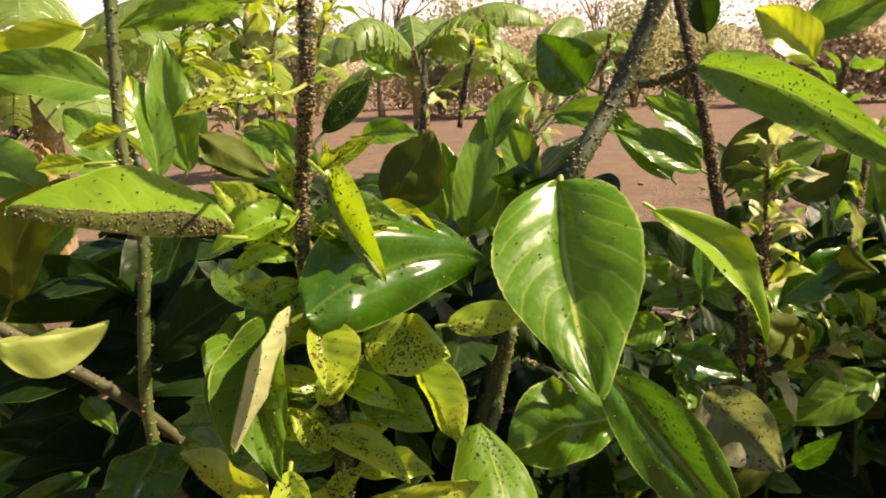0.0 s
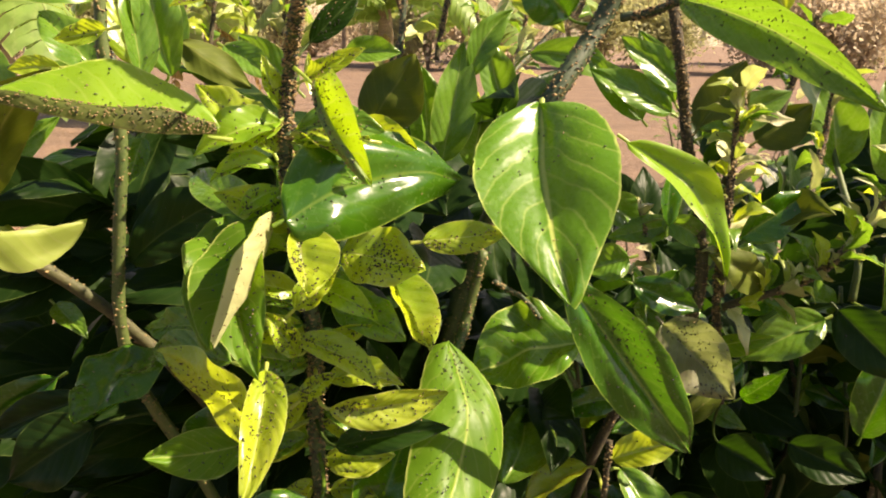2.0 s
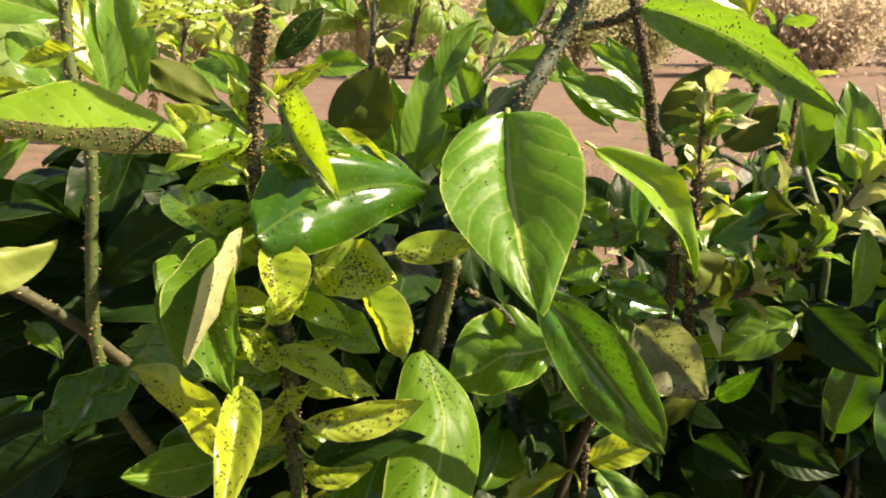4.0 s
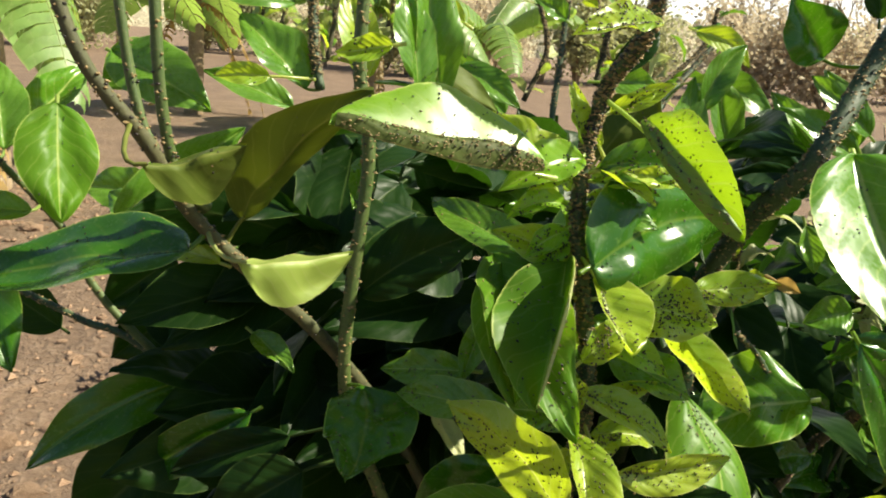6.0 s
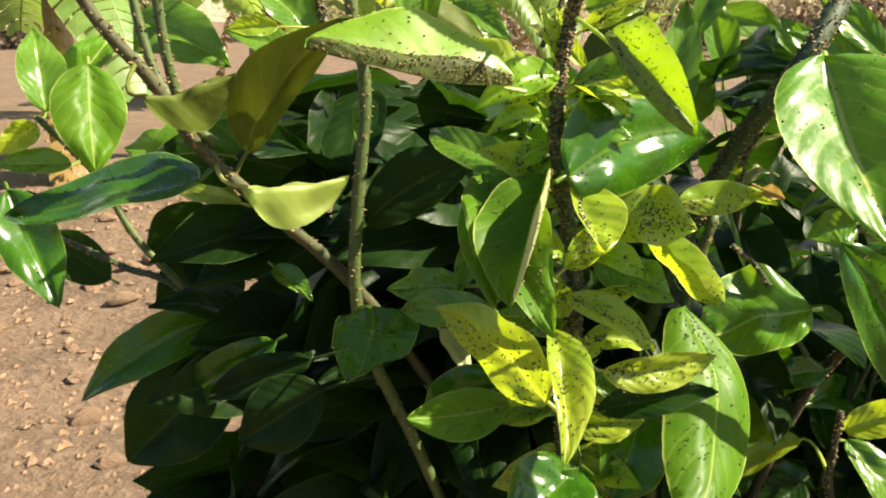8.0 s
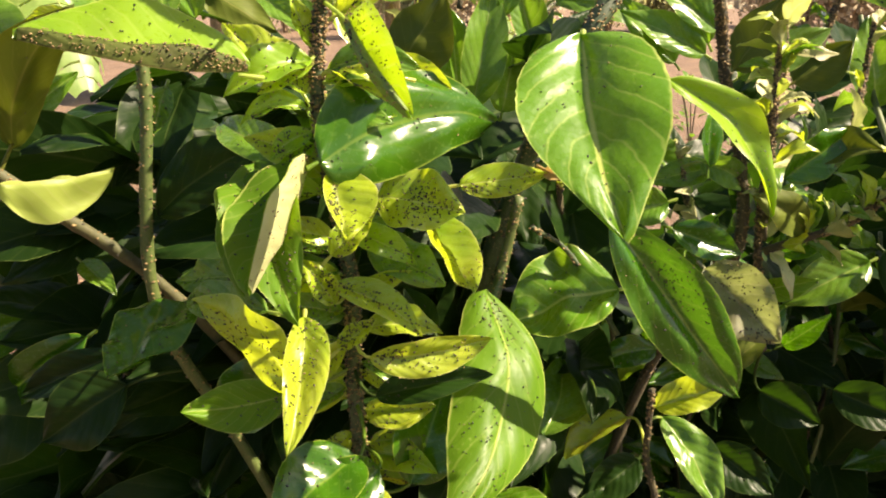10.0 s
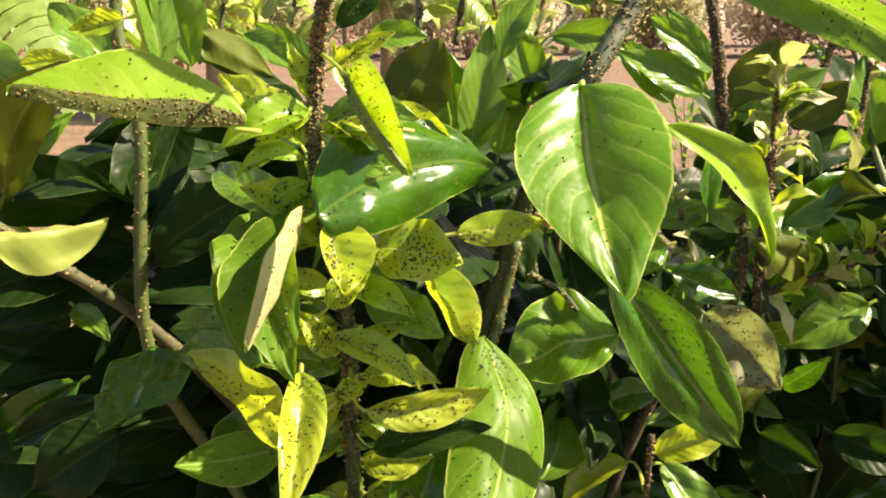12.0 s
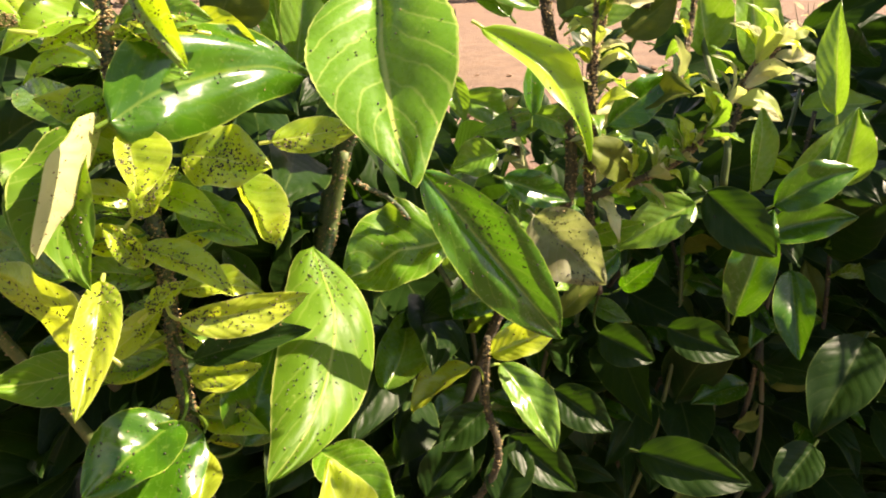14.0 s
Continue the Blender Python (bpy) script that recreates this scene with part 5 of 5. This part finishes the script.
banana_plant(-1.75, 7.6, 1.9, 13, 8, 3, 40)
banana_plant(-3.6, 6.4, 2.0, 14, 8, 2, 70)
banana_plant(0.75, 7.4, 1.5, 15, 7, 1, 10)


def scrub_bush(width, height, material, seed, count, size):
    """A rounded dry bush: limbs that fork, and many small leaves with gaps between."""
    rng = random.Random(seed)
    ob = thing("scrub_bush", (0, 0, 0), "dry brownish scrub bush at the edge of the field", "bush", "scrub row")
    tips = []
    for i in range(9):
        t = rng.uniform(0, 6.28)
        r = width / 2 * rng.uniform(0.3, 1.0)
        end = Vector((r * math.cos(t), r * math.sin(t), height * rng.uniform(0.55, 1.0)))
        mid = end * 0.5 + Vector((rng.uniform(-0.1, 0.1), rng.uniform(-0.1, 0.1), 0.12)) * height
        path = smooth_path([Vector((0, 0, -0.05)), mid * 0.6, mid, end], 4)
        v, f, _ = tube(path, 0.012 * height + 0.006, 0.004, 5, 0.1, seed + i)
        mesh_part("limb", v, f, STALK, ob)
        tips += path[len(path) // 3:]
    LV, LF, LU = [], [], []
    for i in range(count):
        p = rng.choice(tips) + Vector((rng.gauss(0, 0.13), rng.gauss(0, 0.13), rng.gauss(0.02, 0.11))) * width
        a = Vector((rng.gauss(0, 1), rng.gauss(0, 1), rng.gauss(0.2, 0.7))).normalized() * size * rng.uniform(0.6, 1.4)
        b = a.cross(Vector((rng.gauss(0, 1), rng.gauss(0, 1), rng.gauss(0, 1)))).normalized() * size * 0.32
        k = len(LV)
        LV += [tuple(p), tuple(p + a * 0.5 + b), tuple(p + a), tuple(p + a * 0.5 - b)]
        LU += [(0.5, 0), (0.9, 0.5), (0.5, 1), (0.1, 0.5)]
        LF.append((k, k + 1, k + 2, k + 3))
    mesh_part("foliage", LV, LF, material, ob, LU, kind="stuff")
    return ob


def scrub_row():
    rng = random.Random(5)
    kinds = [scrub_bush(2.4, 1.7, SCRUB_DRY, 41, 5600, 0.10), scrub_bush(2.8, 2.0, SCRUB_DRY, 42, 5600, 0.10), scrub_bush(2.2, 1.5, SCRUB_GREEN, 43, 5600, 0.10), scrub_bush(2.0, 2.2, SCRUB_GREEN, 44, 5600, 0.10)]
    spots = []
    for i in range(46):
        x = -20 + 44 * i / 45 + rng.uniform(-0.5, 0.5)
        spots.append((x, rng.uniform(17, 25) - 0.05 * abs(x)))
    for i, (x, y) in enumerate(spots):
        k = rng.uniform(0.75, 1.25)
        ob = kinds[i % 4] if i < 4 else copy_thing(kinds[rng.choice((0, 0, 1, 1, 2, 3))], Matrix())
        ob.matrix_basis = pose(x, y, ground_height(x, y), 0, 0, rng.uniform(0, 360)) @ Matrix.Diagonal((k, k, k * rng.uniform(0.8, 1.2), 1))


scrub_row()


def bare_tree(x, y, height, seed):
    """A leafless grey tree: a trunk that forks three times."""
    rng = random.Random(seed)
    V, FA = [], []

    def grow(p, d, length, r, level):
        end = p + d * length
        mid = p + d * length * 0.5 + Vector((rng.uniform(-1, 1), rng.uniform(-1, 1), 0)) * length * 0.06
        v, f, _ = tube(smooth_path([p, mid, end], 4), r, r * 0.6, 6, 0.08, rng.randrange(9999))
        k = len(V)
        V.extend(tuple(q) for q in v)
        FA.extend(tuple(q + k for q in face) for face in f)
        if level:
            for _ in range(3 if level > 1 else 4):
                w = (d + Vector((rng.gauss(0, 0.45), rng.gauss(0, 0.45), rng.uniform(-0.1, 0.4)))).normalized()
                grow(p.lerp(end, rng.uniform(0.7, 1.0)), w, length * rng.uniform(0.55, 0.8), r * 0.55, level - 1)

    grow(Vector((0, 0, -0.1)), Vector((0.03, 0, 1)).normalized(), height * 0.35, height * 0.022, 4)
    ob = mesh_part("bare_tree", V, FA, STALK, None)
    ob.location = (x, y, ground_height(x, y))
    return tagged(ob, "leafless grey brown tree beyond the field", "tree", "bare trees")


for i, (x, y, h) in enumerate(((-1.4, 19.0, 4.2), (2.2, 21.0, 4.0), (3.6, 20.0, 3.6), (6.0, 22.0, 4.4), (9.0, 21.0, 3.8), (12.5, 23.0, 4.2), (-6.0, 20.0, 4.0))):
    bare_tree(x, y, h, 60 + i)


# small weeds and seedlings on the soil
def weed(x, y, size, seed, material, count):
    rng = random.Random(seed)
    ob = thing("weed", (x, y, ground_height(x, y)), "small leafy weed growing from the dry soil", "weed", "weeds")
    V, FA, U = [], [], []
    for i in range(count):
        t, up = rng.uniform(0, 6.28), rng.uniform(0.1, 1.0)
        p = Vector((math.cos(t) * 0.35 * rng.random(), math.sin(t) * 0.35 * rng.random(), up)) * size
        v, f, uv, _ = blade(size * rng.uniform(0.12, 0.22), size * rng.uniform(0.05, 0.09), 15, 15, 0.05, 0, 0.05, seed + i, 4, 1, 0.002)
        d = Vector((math.cos(t), math.sin(t), rng.uniform(-0.2, 0.8))).normalized()
        n = Vector((0, 0, 1)) - d * d.z
        n.normalize()
        m = Matrix(((*d,), (*n.cross(d),), (*n,))).transposed()
        k = len(V)
        V += [tuple(p + m @ Vector(q)) for q in v]
        FA += [tuple(q + k for q in face) for face in f]
        U += uv
    mesh_part("leaves", V, FA, material, ob, U, kind="stuff")
    for i in range(4):
        t = rng.uniform(0, 6.28)
        v, f, _ = tube(smooth_path([Vector((0, 0, -0.02)), Vector((math.cos(t) * 0.1, math.sin(t) * 0.1, 0.5)) * size, Vector((math.cos(t) * 0.25, math.sin(t) * 0.25, 1.0)) * size], 4), 0.012 * size, 0.005 * size, 5, 0.05, seed)
        mesh_part("stalk", v, f, BARK_BROWN, ob)


for i, (x, y, s) in enumerate(((0.95, 1.75, 0.42), (1.25, 2.1, 0.5), (1.5, 1.9, 0.5), (1.1, 2.7, 0.45), (1.9, 2.6, 0.5), (1.75, 3.4, 0.4), (2.6, 3.6, 0.5), (0.8, 2.3, 0.3), (2.2, 4.8, 0.5), (1.5, 4.6, 0.4), (3.2, 5.2, 0.5), (-0.62, 1.9, 0.16), (-0.5, 2.6, 0.2), (0.3, 3.4, 0.25))):
    weed(x, y, s, 700 + 40 * i, SCRUB_GREEN if i % 3 else LEAF_GREEN, 60)


# clods and stones
def clods():
    rng = random.Random(8)
    shapes = []
    for i in range(6):
        bm = bmesh.new()
        bmesh.ops.create_icosphere(bm, subdivisions=2, radius=1.0)
        for v in bm.verts:
            v.co *= 1 + 0.42 * noise.noise(v.co * 1.3 + Vector((i * 7, 0, 0))) + 0.15 * noise.noise(v.co * 4 + Vector((0, i * 5, 0)))
            v.co.z *= 0.7
        me = bpy.data.meshes.new("soil_clod")
        bm.to_mesh(me)
        bm.free()
        me.materials.append(CLOD)
        shapes.append(me)
    for i in range(300):
        if i < 215:
            x, y = rng.uniform(-1.7, -0.30), rng.uniform(0.7, 4.0)
        else:
            x, y = rng.uniform(-3.0, 4.0), rng.uniform(1.4, 7.0)
        r = 0.010 + 0.035 * rng.random() ** 3
        ob = new("soil_clod", rng.choice(shapes))
        ob.matrix_world = pose(x, y, ground_height(x, y) + 0.15 * r, rng.uniform(-20, 20), rng.uniform(-20, 20), rng.uniform(0, 360)) @ Matrix.Diagonal((r * rng.uniform(0.8, 1.5), r, r * rng.uniform(0.7, 1.1), 1))
        tagged(ob, "dry reddish brown clod of earth on the soil", "clod", "soil clods")


clods()


# crumbs of earth between the clods
def crumbs():
    rng = random.Random(18)
    verts, faces = [], []
    for _ in range(5200):
        x, y = rng.uniform(-2.2, -0.15), 0.6 + 3.4 * rng.random() ** 1.4
        r = 0.003 + 0.012 * rng.random() ** 3
        z, k = ground_height(x, y), len(verts)
        for gx, gy, gz in GRAIN:
            verts.append((x + r * gx * rng.uniform(0.6, 1.5), y + r * gy * rng.uniform(0.6, 1.5), z + r * (gz * rng.uniform(0.5, 1.0) + 0.2)))
        faces += [tuple(k + i for i in f) for f in GRAIN_FACES]
    me = bpy.data.meshes.new("soil_crumbs")
    me.from_pydata(verts, [], faces)
    me.materials.append(CLOD)
    tagged(new("soil_crumbs", me), "loose dry crumbs of reddish brown earth", "soil", kind="stuff")


crumbs()
